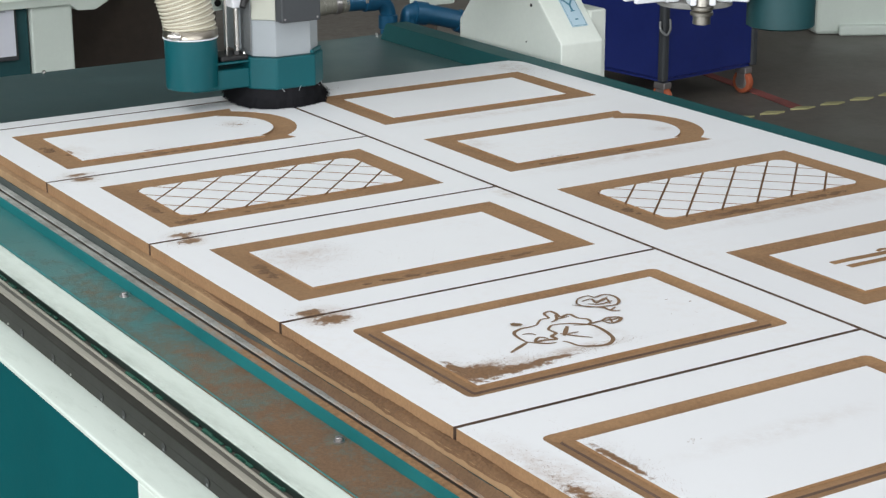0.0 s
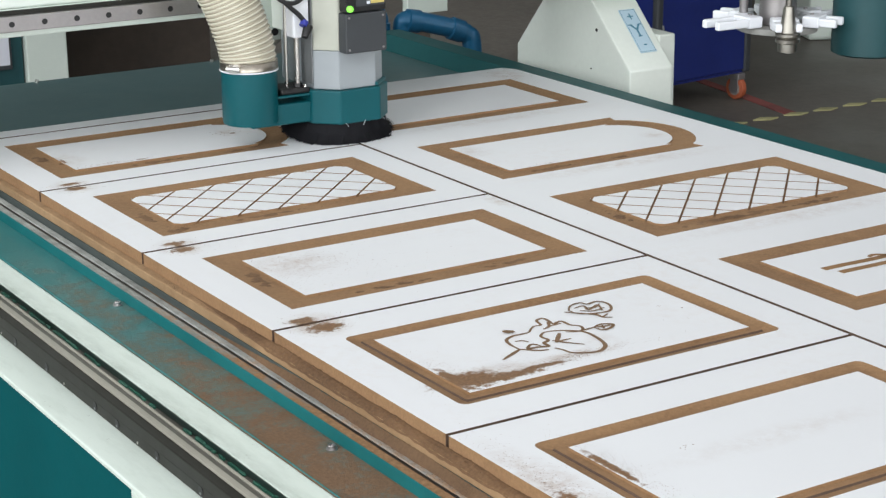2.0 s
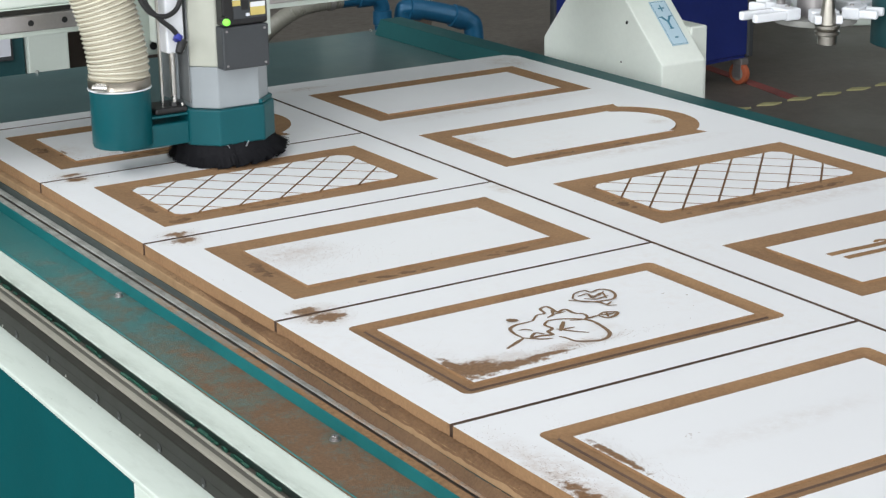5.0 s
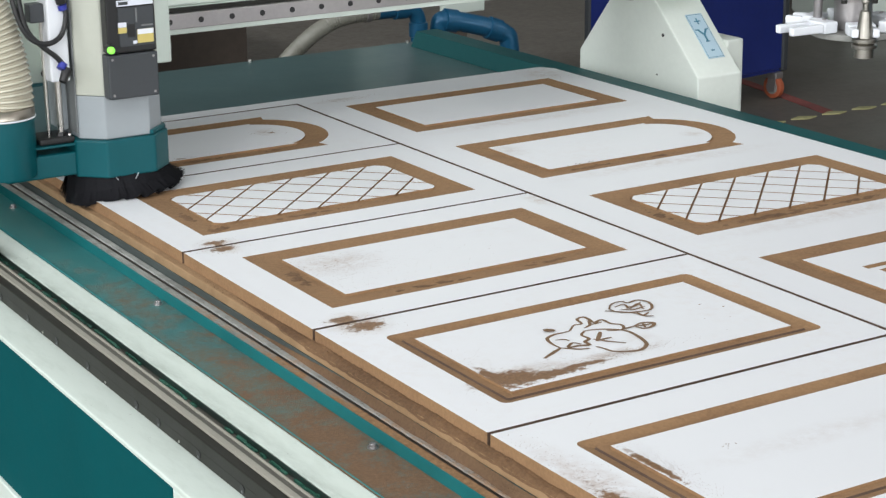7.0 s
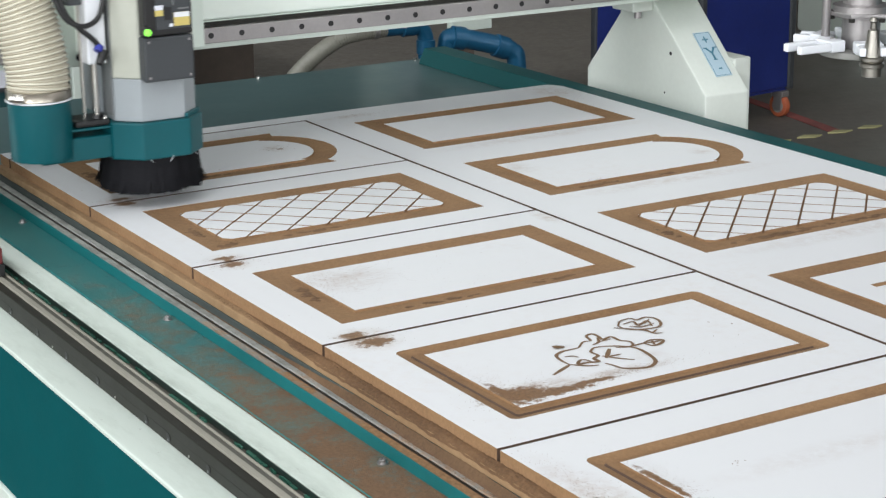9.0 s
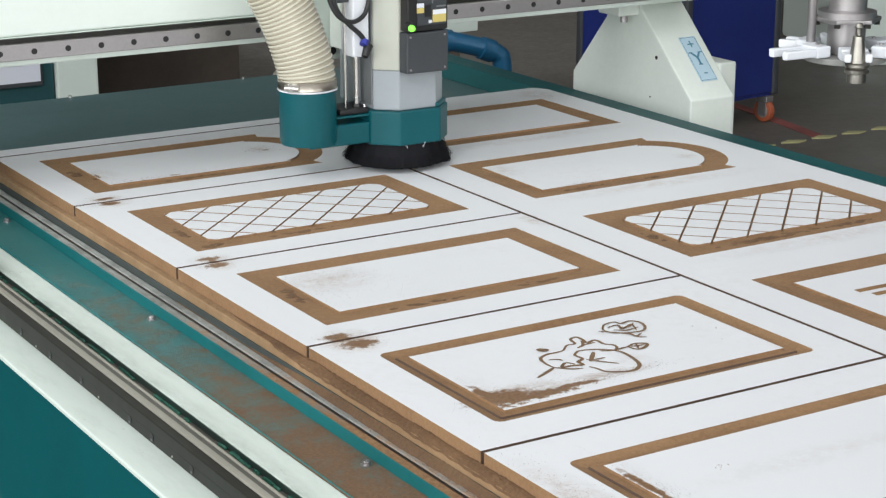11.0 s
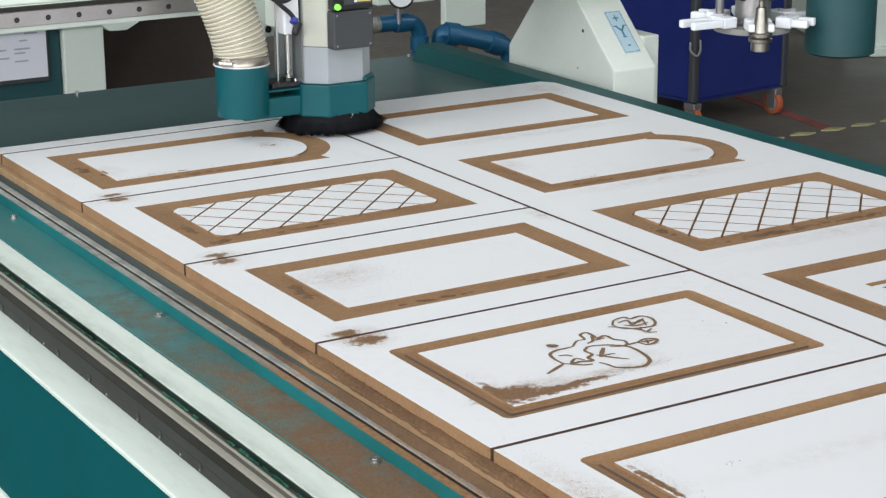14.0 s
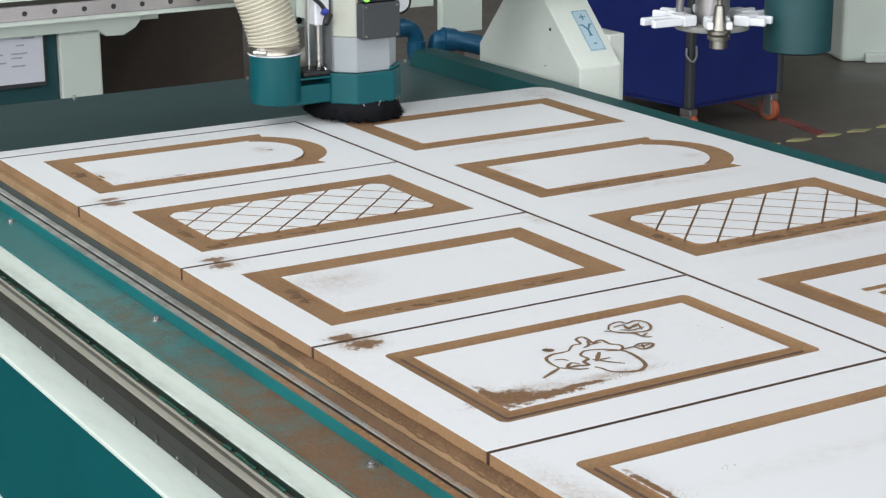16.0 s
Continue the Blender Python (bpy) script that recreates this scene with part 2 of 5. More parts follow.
WHITE_FACE = laminate()
MDF = mdf("raw_mdf", (0.195, 0.104, 0.043), (0.34, 0.195, 0.088))
DARK_CUT = mdf("dark_cut_side", (0.065, 0.038, 0.026), (0.12, 0.074, 0.050))
ENGRAVED = mdf("engraved_line", (0.135, 0.080, 0.042), (0.24, 0.145, 0.080))
MDF_BED = mdf("worn_mdf_bed", (0.215, 0.130, 0.064), (0.37, 0.240, 0.130), 60, 0.0009)
DUST_DARK = mdf("dark_sawdust", (0.060, 0.030, 0.013), (0.21, 0.115, 0.054), 220, 0.0016)
DUST = mdf("sawdust", (0.115, 0.062, 0.028), (0.30, 0.175, 0.088), 320, 0.0014)
DUST_LUMP = mdf("lumpy_sawdust", (0.080, 0.042, 0.020), (0.24, 0.135, 0.068), 180, 0.0014)
DUST_BANK = mdf("banked_sawdust", (0.066, 0.036, 0.018), (0.185, 0.107, 0.055), 260, 0.0016)
TEAL = simple("teal_enamel", (0.004, 0.190, 0.205), 0.35, 0, 90, 0.10, spec=0.3)
TEAL_DUSTY = dusty_teal()
# far deck teal, greyed and lightened to stand for its grazing sheen
TEAL_SHEEN = simple("sheen_grey_teal", (0.080, 0.142, 0.144), 0.33, 0, 70, 0.14, 0.0003, 5)
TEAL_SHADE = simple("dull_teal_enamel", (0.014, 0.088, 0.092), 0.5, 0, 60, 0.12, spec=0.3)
TEAL_PANEL = simple("teal_panel", (0.002, 0.078, 0.086), 0.62, 0, 120, 0.08, 0.0004, spec=0.08)
TEAL_DIM = simple("dark_teal_cabinet", (0.010, 0.060, 0.068), 0.5, 0, 60, 0.15)
HOOD_TEAL = simple("hood_teal", (0.0035, 0.084, 0.100), 0.36, 0, 70, 0.09, spec=0.3)
CREAM = simple("cream_enamel", (0.67, 0.745, 0.685), 0.4, 0, 80, 0.04, 0.0002)
CREAM_WORN = worn_cream("rubbed_cream_enamel", False)
CREAM_SMUDGED = worn_cream("smudged_cream_enamel", True)
BEAM_PAINT = simple("pale_beam_enamel", (0.78, 0.845, 0.79), 0.4, 0, 80, 0.03, 0.0002)
LEG_PAINT = simple("pale_leg_enamel", (0.79, 0.835, 0.775), 0.42, 0, 80, 0.05, 0.0003)
STEEL = simple("ground_steel", (0.42, 0.40, 0.40), 0.38, 0.85, 150, 0.12)
TOOL_STEEL = simple("dull_tool_steel", (0.30, 0.285, 0.255), 0.32, 1.0, 60, 0.2, 0)
RAIL_STEEL = simple("dull_oiled_rail", (0.34, 0.325, 0.275), 0.45, 0.1, 150, 0.15)
RAIL_GREY = simple("oiled_rail_grey", (0.10, 0.095, 0.08), 0.45, 0.1, 150, 0.25)
FLANGE_TEAL = simple("rubbed_teal_flange", (0.008, 0.135, 0.142), 0.45, 0, 30, 0.22, spec=0.3)
DARK_STEEL = simple("oiled_dark_steel", (0.020, 0.0195, 0.016), 0.48, 0, 60, 0.35, 0.0003, 7, spec=0.3)
GREY_BED = simple("grey_bed_edge", (0.25, 0.25, 0.235), 0.6, 0, 120, 0.25)
DUSTY_GREY = dusty_bed("caked_bed_edge", 0.05, -0.22)
DUSTY_OUTER = dusty_bed("tanned_bed_edge", 0.26, -0.24)
GROOVE = groove_dust()
DARK_BED = simple("dark_bed_gasket", (0.048, 0.060, 0.057), 0.6, 0, 120, 0.3)
CHROME = simple("bright_metal", (0.66, 0.64, 0.61), 0.28, 1.0, 90, 0.08, 0)
BLACK = simple("black_plastic", (0.012, 0.012, 0.013), 0.45, 0, 100, 0.3)
BRISTLE = simple("black_bristle", (0.010, 0.010, 0.012), 0.7, 0, 300, 0.5, 0, spec=0.12)
BOX_GREY = simple("motor_box_grey", (0.045, 0.05, 0.056), 0.5, 0, 160, 0.12)
HOSE_GREY = simple("smoky_ribbed_hose", (0.235, 0.23, 0.195), 0.3, 0, 80, 0.2)
PLATE_GREY = simple("dull_plate_grey", (0.20, 0.21, 0.215), 0.5, 0.2, 90, 0.15)
GREASE = simple("green_black_grease", (0.020, 0.034, 0.029), 0.35, 0, 90, 0.6)
GREASE_GREEN = simple("green_grease", (0.035, 0.130, 0.090), 0.35, 0, 90, 0.6)
HOSE = simple("translucent_cream_hose", (0.42, 0.385, 0.30), 0.22, 0, 40, 0.14)
HOSE_RIB = simple("pale_hose_rib", (0.62, 0.59, 0.485), 0.25, 0, 40, 0.08)
CLAMP_STEEL = simple("clamp_steel", (0.46, 0.42, 0.36), 0.34, 1.0, 30, 0.15, 0)
HEAD_PAINT = simple("dull_cream_housing", (0.46, 0.472, 0.41), 0.45, 0, 50, 0.07, 0.0003)
SKIRT = simple("grey_plastic_skirt", (0.32, 0.35, 0.372), 0.35, 0, 60, 0.05, 0.0001)
BLUE = simple("blue_cart_enamel", (0.012, 0.024, 0.155), 0.4, 0, 60, 0.15)
PIPE_BLUE = simple("blue_pipe", (0.010, 0.098, 0.20), 0.3, 0.2, 60, 0.2)
ORANGE = simple("orange_wheel", (0.42, 0.105, 0.045), 0.5, 0, 60, 0.15)
YELLOW = simple("worn_yellow_paint", (0.36, 0.34, 0.17), 0.7, 0, 40, 0.35)
RED = simple("worn_red_paint", (0.21, 0.058, 0.05), 0.75, 0, 18, 0.5)
FLOOR = concrete()
HALL_WALL = simple("hall_wall", (0.45, 0.45, 0.43), 0.8, 0, 8, 0.1)
HALL_ROOF = simple("hall_roof", (0.42, 0.43, 0.44), 0.7, 0, 5, 0.1)
PAPER = simple("paper", (0.72, 0.74, 0.82), 0.7, 0, 60, 0.03)
INK = simple("grey_ink", (0.42, 0.44, 0.49), 0.8, 0, 60, 0.2)
LABEL_BLUE = simple("pale_blue_label", (0.50, 0.66, 0.76), 0.45, 0, 60, 0.04)
LABEL_INK = simple("label_teal_ink", (0.06, 0.22, 0.32), 0.5, 0, 60, 0.1)
WHITE_PLASTIC = simple("white_plastic", (0.78, 0.80, 0.84), 0.4, 0, 60, 0.04)
# shade under the neighbouring machine as dark brown; also on the pump post
BROWN_DARK = simple("dark_brown_shade", (0.085, 0.066, 0.053), 0.75, 0, 20, 0.25)
GREEN_LIGHT = glow("green_lamp", (0.22, 0.80, 0.08), 0.8)
RED_SEAL = simple("red_seal", (0.13, 0.018, 0.020), 0.5)
BLUE_CAP = simple("blue_cap", (0.03, 0.04, 0.30), 0.4)
STICKER = simple("yellow_sticker", (0.62, 0.50, 0.16), 0.5)


# ---- mesh helpers ----
def mesh_from(bm, name, *mats):
    me = bpy.data.meshes.new(name)
    bmesh.ops.recalc_face_normals(bm, faces=bm.faces)
    bm.to_mesh(me)
    bm.free()
    for m in mats:
        me.materials.append(m)
    return me


def part(name, bm, mat, parent=None, label="", at=None, smooth=False):
    mats = mat if isinstance(mat, (list, tuple)) else (mat,)
    ob = new(name, mesh_from(bm, name, *mats))
    if smooth:
        for p in ob.data.polygons:
            p.use_smooth = True
        ob.data.set_sharp_from_angle(angle=radians(38))
    ob.parent = parent
    if at is not None:
        ob.matrix_basis = at
    return tagged(ob, label) if label else ob


def thing(name, label, category, at=None, group="", kind=""):
    ob = new(name)
    if at is not None:
        ob.matrix_basis = at
    return tagged(ob, label, category, group, kind)


def box(x0, y0, z0, x1, y1, z1, bevel=0.0, bm=None):
    own = bmesh.new()
    bmesh.ops.create_cube(own, size=1, matrix=Matrix.Translation(((x0 + x1) / 2, (y0 + y1) / 2, (z0 + z1) / 2)) @ Matrix.Diagonal((x1 - x0, y1 - y0, z1 - z0, 1)))
    if bevel:
        bmesh.ops.bevel(own, geom=own.edges[:], offset=bevel, segments=2, affect="EDGES", profile=0.5)
    return own if bm is None else joined(bm, own)


def joined(bm, other):
    me = bpy.data.meshes.new("join")
    other.to_mesh(me)
    other.free()
    bm.from_mesh(me)
    bpy.data.meshes.remove(me)
    return bm


def prism(outline, z0, z1, bevel=0.0, mat=Matrix()):
    """An upright prism over a plane outline."""
    bm = bmesh.new()
    f = bm.faces.new([bm.verts.new((x, y, z0)) for x, y in outline])
    top = bmesh.ops.extrude_face_region(bm, geom=[f])["geom"]
    for v in top:
        if isinstance(v, bmesh.types.BMVert):
            v.co.z = z1
    if bevel:
        bmesh.ops.bevel(bm, geom=bm.edges[:], offset=bevel, segments=2, affect="EDGES", profile=0.5)
    bm.transform(mat)
    return bm


def cyl(r0, r1, z0, z1, n=28, mat=Matrix(), bevel=0.0):
    bm = bmesh.new()
    bmesh.ops.create_cone(bm, cap_ends=True, segments=n, radius1=r0, radius2=r1, depth=z1 - z0, matrix=Matrix.Translation((0, 0, (z0 + z1) / 2)))
    if bevel:
        rims = [e for e in bm.edges if len(e.link_faces) == 2 and any(len(f.verts) > 4 for f in e.link_faces)]
        bmesh.ops.bevel(bm, geom=rims, offset=bevel, segments=2, affect="EDGES", profile=0.5)
    bm.transform(mat)
    return bm


def lathe(profile, n=32, mat=Matrix()):
    """Turned shape from (radius, height) pairs."""
    bm = bmesh.new()
    rings = [[bm.verts.new((r * math.cos(2 * math.pi * i / n), r * math.sin(2 * math.pi * i / n), z)) for i in range(n)] for r, z in profile]
    for a, b in zip(rings, rings[1:]):
        for i in range(n):
            bm.faces.new((a[i], a[(i + 1) % n], b[(i + 1) % n], b[i]))
    bm.faces.new(rings[0][::-1])
    bm.faces.new(rings[-1])
    bm.transform(mat)
    return bm


def smooth_line(points, steps=8):
    """Points along a soft curve through the given ones."""
    ps = [Vector(p) for p in points]
    ps = [2 * ps[0] - ps[1], *ps, 2 * ps[-1] - ps[-2]]
    out = []
    for i in range(1, len(ps) - 2):
        a, b, c, d = ps[i - 1:i + 3]
        for k in range(steps):
            t = k / steps
            out.append(0.5 * (2 * b + (c - a) * t + (2 * a - 5 * b + 4 * c - d) * t * t + (3 * b - a - 3 * c + d) * t ** 3))
    return out + [ps[-2]]


def tube(points, radius, n=14, ribs=None, steps=10):
    """A pipe along a soft curve; ribs(s) widens it by the length run."""
    line = smooth_line(points, steps)
    bm, rings, run, side = bmesh.new(), [], 0.0, None
    for i, p in enumerate(line):
        d = (line[min(i + 1, len(line) - 1)] - line[max(i - 1, 0)]).normalized()
        side = d.orthogonal().normalized() if side is None else (side - d * side.dot(d)).normalized()
        up = d.cross(side)
        if i:
            run += (p - line[i - 1]).length
        r = radius + (ribs(run) if ribs else 0)
        rings.append([bm.verts.new(p + r * (math.cos(2 * math.pi * k / n) * side + math.sin(2 * math.pi * k / n) * up)) for k in range(n)])
    for a, b in zip(rings, rings[1:]):
        for k in range(n):
            bm.faces.new((a[k], a[(k + 1) % n], b[(k + 1) % n], b[k]))
    bm.faces.new(rings[0][::-1])
    bm.faces.new(rings[-1])
    return bm


# ---- hall ----
tagged(part("floor", box(-14, -14, FLOOR_Z - 0.2, 20, 24, FLOOR_Z), FLOOR), "brown-grey concrete workshop floor with worn sheen", "floor", kind="structure")
for name, b in (("wall_north", (-14, 24, FLOOR_Z, 20, 24.2, 6.5)), ("wall_east", (20, -14, FLOOR_Z, 20.2, 24, 6.5))):
    tagged(part(name, box(*b), HALL_WALL), "plain grey workshop wall", "wall", kind="structure")
pieces = [(-8.4, -14, FLOOR_Z, -8.2, 24, 0.5), (-8.4, -14, 4.1, -8.2, 24, 6.5)]
edges = [-14] + [e for wy in WINDOWS for e in (wy - 2, wy + 2)] + [24]
for ya, yb in zip(edges[::2], edges[1::2]):
    pieces.append((-8.4, ya, 0.5, -8.2, yb, 4.1))
bm = bmesh.new()
for b in pieces:
    box(*b, 0, bm)
tagged(part("wall_west", bm, HALL_WALL), "plain grey workshop wall with three added windows", "wall", kind="structure")
bm = bmesh.new()
edges = [-14] + [e for wx in SOUTH_WINDOWS for e in (wx - 2, wx + 2)] + [20]
for b in [(-14, -10.2, FLOOR_Z, 20, -10, 0.5), (-14, -10.2, 4.1, 20, -10, 6.5)] + [(xa, -10.2, 0.5, xb, -10, 4.1) for xa, xb in zip(edges[::2], edges[1::2])]:
    box(*b, 0, bm)
tagged(part("wall_south", bm, HALL_WALL), "plain grey workshop wall with two added windows", "wall", kind="structure")
# frames for the added windows, all out of view
for k, wx in enumerate(SOUTH_WINDOWS):
    w = thing("window_%d" % (k + 4), "tall unseen window with a grey frame, added for side light", "window", kind="structure")
    for xa, xb, za, zb in ((-2, 2, 0.5, 0.58), (-2, 2, 4.02, 4.1), (-2, -1.92, 0.58, 4.02), (1.92, 2, 0.58, 4.02), (-0.03, 0.03, 0.58, 4.02)):
        part("window_frame", box(wx + xa, -10.16, za, wx + xb, -10.08, zb), HALL_ROOF, w)
for k, wy in enumerate(WINDOWS):
    w = thing("window_%d" % (k + 1), "tall unseen window with a grey frame, added for side light", "window", kind="structure")
    for ya, yb, za, zb in ((-2, 2, 0.5, 0.58), (-2, 2, 4.02, 4.1), (-2, -1.92, 0.58, 4.02), (1.92, 2, 0.58, 4.02), (-0.03, 0.03, 0.58, 4.02)):
        part("window_frame", box(-8.36, wy + ya, za, -8.28, wy + yb, zb), HALL_ROOF, w)
tagged(part("ceiling", box(-14.2, -14.2, 6.5, 20.2, 24.2, 6.7), HALL_ROOF), "plain grey workshop roof above the added overhead lamps", "ceiling", kind="structure")


# ---- table of the machine ----
Y0, Y1 = -1.50, 2.012
SILL_Z = -0.338
SHEET_X, SHEET_Y0, SHEET_Y1 = 1.245, -1.17, 1.292
KERF = 0.0033
MID = 0.612
CUTS = (1.250, 0.838, 0.416, -0.002, -0.421, -0.840)


def build_table():
    t = thing("router_table", "teal and cream steel table of a wood router, dusted with sawdust", "machine table")
    part("deck", box(-0.119, Y0, -0.075, 1.3595, 1.330, -0.060, 0.0015), TEAL_DUSTY, t, "teal deck plate under drifts of brown sawdust")
    # same deck as the near part; grey reflection is in the colour
    part("end_deck", box(-0.119, 1.3305, -0.075, 1.3595, Y1, -0.060, 0.0015), TEAL_SHEEN, t, "teal deck plate with its grey sheen painted in")
    part("bed_flange", box(-0.0452, Y0 + 0.1, -0.060, -0.0437, SHEET_Y1 + 0.03, -0.0428, 0.0006), FLANGE_TEAL, t, "bright teal upright flange")
    part("bed_strip", box(-0.0435, Y0 + 0.1, -0.0598, -0.0304, SHEET_Y1 + 0.03, -0.0436, 0.001), DUSTY_OUTER, t, "worn grey edge strip tanned with dust")
    # slot filled with black nearly to the top, for the shade inside it
    part("slot_shade", box(-0.0303, Y0 + 0.1, -0.0598, -0.0258, SHEET_Y1 + 0.03, -0.0441), BLACK, t, "black strip standing in for the shaded slot between the bed strips")
    part("bed_rail", box(-0.0257, Y0 + 0.1, -0.0598, -0.0124, SHEET_Y1 + 0.03, -0.0432, 0.0022), DUSTY_GREY, t, "light grey vacuum bed edge with dust")
    part("bed_gasket", box(-0.0122, Y0 + 0.1, -0.0598, 1.20, SHEET_Y1 + 0.03, -0.0324, 0.001), DARK_BED, t, "dark grey gasket under the spoilboard")
    part("deck_edge", box(-0.1192, Y0, -0.0598, -0.1176, Y1, -0.0590, 0.0003), TEAL, t)
    # right-hand edge plate and its flange towards the far end
    part("edge_plate", prism([(1.284, -0.0598), (1.361, -0.0598), (1.361, -0.022), (1.301, -0.022)], -1.95, -Y0, 0.002, Matrix(((1, 0, 0, 0), (0, 0, -1, 0), (0, 1, 0, 0), (0, 0, 0, 1)))), TEAL_SHADE, t, "teal edge plate with dust")
    for k in range(5):
        y = -0.9 + 0.64 * k
        b = lathe(((0.0048, -0.0595), (0.0048, -0.0552), (0.0042, -0.0545), (0.0024, -0.0545), (0.0024, -0.056)), 12, Matrix.Translation((-0.058, y, 0)))
        ob = part("bolt", b, STEEL, t, smooth=True)
        part("washer", cyl(0.0070, 0.0070, -0.0600, -0.0588, 16, Matrix.Translation((-0.058, y, 0))), STEEL, ob)
    for k in range(4):
        x = -0.015 + 0.44 * k
        part("stud", cyl(0.0045, 0.0045, -0.06, -0.0545, 8, Matrix.Translation((x, Y1 - 0.010, 0))), CHROME, t)
    # side beam, guide rail and skirts
    part("side_beam", box(-0.1898, Y0, -0.300, -0.030, Y1, -0.0755, 0.002), CREAM, t, "cream enamelled side beam")
    part("beam_top", box(-0.1635, Y0, -0.0750, -0.1194, Y1, -0.0612, 0.002), CREAM_SMUDGED, t, "cream enamelled beam top, smudged")
    part("far_beam", box(-0.029, Y1 - 0.12, -0.300, 1.254, Y1, -0.0755, 0.003), CREAM, t)
    part("side_beam", box(1.255, Y0, -0.300, 1.357, Y1, -0.0755, 0.003), TEAL, t)
    part("gap_floor", box(-0.1798, Y0, -0.0752, -0.1637, Y1, -0.0715), RAIL_GREY, t)
    part("rack_bar", box(-0.2135, Y0, -0.0950, -0.1800, Y1, -0.0640, 0.0015), DARK_STEEL, t, "oiled dark steel rack bar with bolt holes")
    part("guide_rail", box(-0.2010, Y0, -0.0639, -0.1920, Y1, -0.0600, 0.001), RAIL_STEEL, t, "polished steel guide rail")
    part("guide_rail", box(-0.1842, Y0, -0.0639, -0.1804, Y1, -0.0602, 0.001), RAIL_STEEL, t)
    part("rail_groove", box(-0.1918, Y0, -0.0639, -0.1844, Y1, -0.0618, 0.0004), RAIL_GREY, t, "grey middle of the guide rail")
    part("grease_strip", box(-0.1650, Y0, -0.0712, -0.1637, Y1, -0.0622), GREASE, t, "dark green grease along the beam")
    part("side_ridge", box(-0.2138, Y0, -0.0820, -0.2136, Y1, -0.0800), DARK_STEEL, t)
    hole = mesh_from(cyl(0.0060, 0.0060, -0.0006, 0.0008, 14, pose(0, 0, 0, 0, -90, 0)), "bolt_hole", BLACK)
    spot = mesh_from(cyl(0.0018, 0.0018, -0.0006, 0.0008, 8, pose(0, 0, 0, 0, -90, 0)), "dowel", CHROME)
    for k in range(27):
        ob = new("bolt_hole", hole)
        ob.parent = t
        ob.matrix_basis = pose(-0.2136, -1.329 + 0.122 * k - (0.05 if k == 12 else 0), -0.0862)
        part("sunk_bolt", cyl(0.0019, 0.0019, 0, 0.0006, 6, pose(-0.0008, 0, -0.0030, 0, -90, 0)), PLATE_GREY, ob)
    for k in range(14):
        ob = new("dowel", spot)
        ob.parent = t
        ob.matrix_basis = pose(-0.2136, -1.27 + 0.244 * k, -0.090)
    teeth = bmesh.new()
    for k in range(190):
        y = random.uniform(-1.2, 1.9)
        box(-0.1705 + random.uniform(0, 0.003), y, -0.0715, -0.1652, y + random.uniform(0.006, 0.03), -0.0705 + random.uniform(0, 0.0035), 0.0024, teeth)
    tagged(part("grease", teeth, GREASE_GREEN, t), kind="stuff")
    part("lower_flange", box(-0.2660, Y0, -0.1030, -0.1900, Y1, -0.0955, 0.002), CREAM_WORN, t, "cream enamelled lower flange")
    part("side_panel", box(-0.2640, -0.146, SILL_Z, -0.1905, Y1, -0.1035), TEAL_PANEL, t, "flat dark teal side panel")
    part("side_post", box(-0.2650, -0.246, SILL_Z, -0.1905, -0.1465, -0.1035, 0.002), CREAM, t, "cream side post")
    part("side_panel", box(-0.2640, Y0, SILL_Z, -0.1905, -0.2465, -0.1035), TEAL_PANEL, t, "flat dark teal side panel")
    part("sill_beam", box(-0.270, Y0, SILL_Z - 0.09, -0.03, Y1, SILL_Z - 0.0005, 0.003), CREAM, t, "cream enamelled sill beam")
    for x in (-0.14, 1.25):
        for y in (Y0 + 0.05, 0.2, Y1 - 0.2):
            part("leg", box(x, y, FLOOR_Z, x + 0.11, y + 0.11, -0.3 if x > 0 else SILL_Z - 0.0905, 0.004), CREAM, t)
    return t


build_table()
spoil = part("spoilboard", box(-0.0118, SHEET_Y0 - 0.02, -0.0322, SHEET_X + 0.002, SHEET_Y1 + 0.006, -0.0185, 0.0018), MDF_BED)
tagged(spoil, "raw brown fibreboard spoilboard under the cut sheet", "board")


# ---- fibreboard sheet, doors routed in it ----
def arc_points(cx, cy, r, a0, a1, n):
    return [(cx + r * math.cos(radians(a0 + (a1 - a0) * i / n)), cy + r * math.sin(radians(a0 + (a1 - a0) * i / n))) for i in range(n + 1)]


def rect_loop(x0, y0, x1, y1, r=0.0):
    if r <= 0:
        return [(x0, y0), (x1, y0), (x1, y1), (x0, y1)]
    return (arc_points(x0 + r, y0 + r, r, 180, 270, 6) + arc_points(x1 - r, y0 + r, r, 270, 360, 6) + arc_points(x1 - r, y1 - r, r, 0, 90, 6) + arc_points(x0 + r, y1 - r, r, 90, 180, 6))


def arch_loop(x0, y0, x1, y1, rise, shoulder):
    """A door outline whose far end is an arch between two small shoulders."""
    cy, half = (y0 + y1) / 2, (y1 - y0) / 2 - shoulder
    r = (half * half + rise * rise) / (2 * rise)
    cx, a = x1 - 0.006 + rise - r, math.degrees(math.asin(min(1, half / r)))
    pts = [(x0, y0), (x1, y0)]
    if shoulder:
        pts.append((x1 - 0.006, y0 + shoulder * 0.9))
    pts += arc_points(cx, cy, r, -a, a, 18)
    if shoulder:
        pts.append((x1 - 0.006, y1 - shoulder * 0.9))
    return pts + [(x1, y1), (x0, y1)]


def ring(bm, pts, z):
    vs = [bm.verts.new((x, y, z)) for x, y in pts]
    return vs, [bm.edges.new((vs[i], vs[(i + 1) % len(vs)])) for i in range(len(vs))]


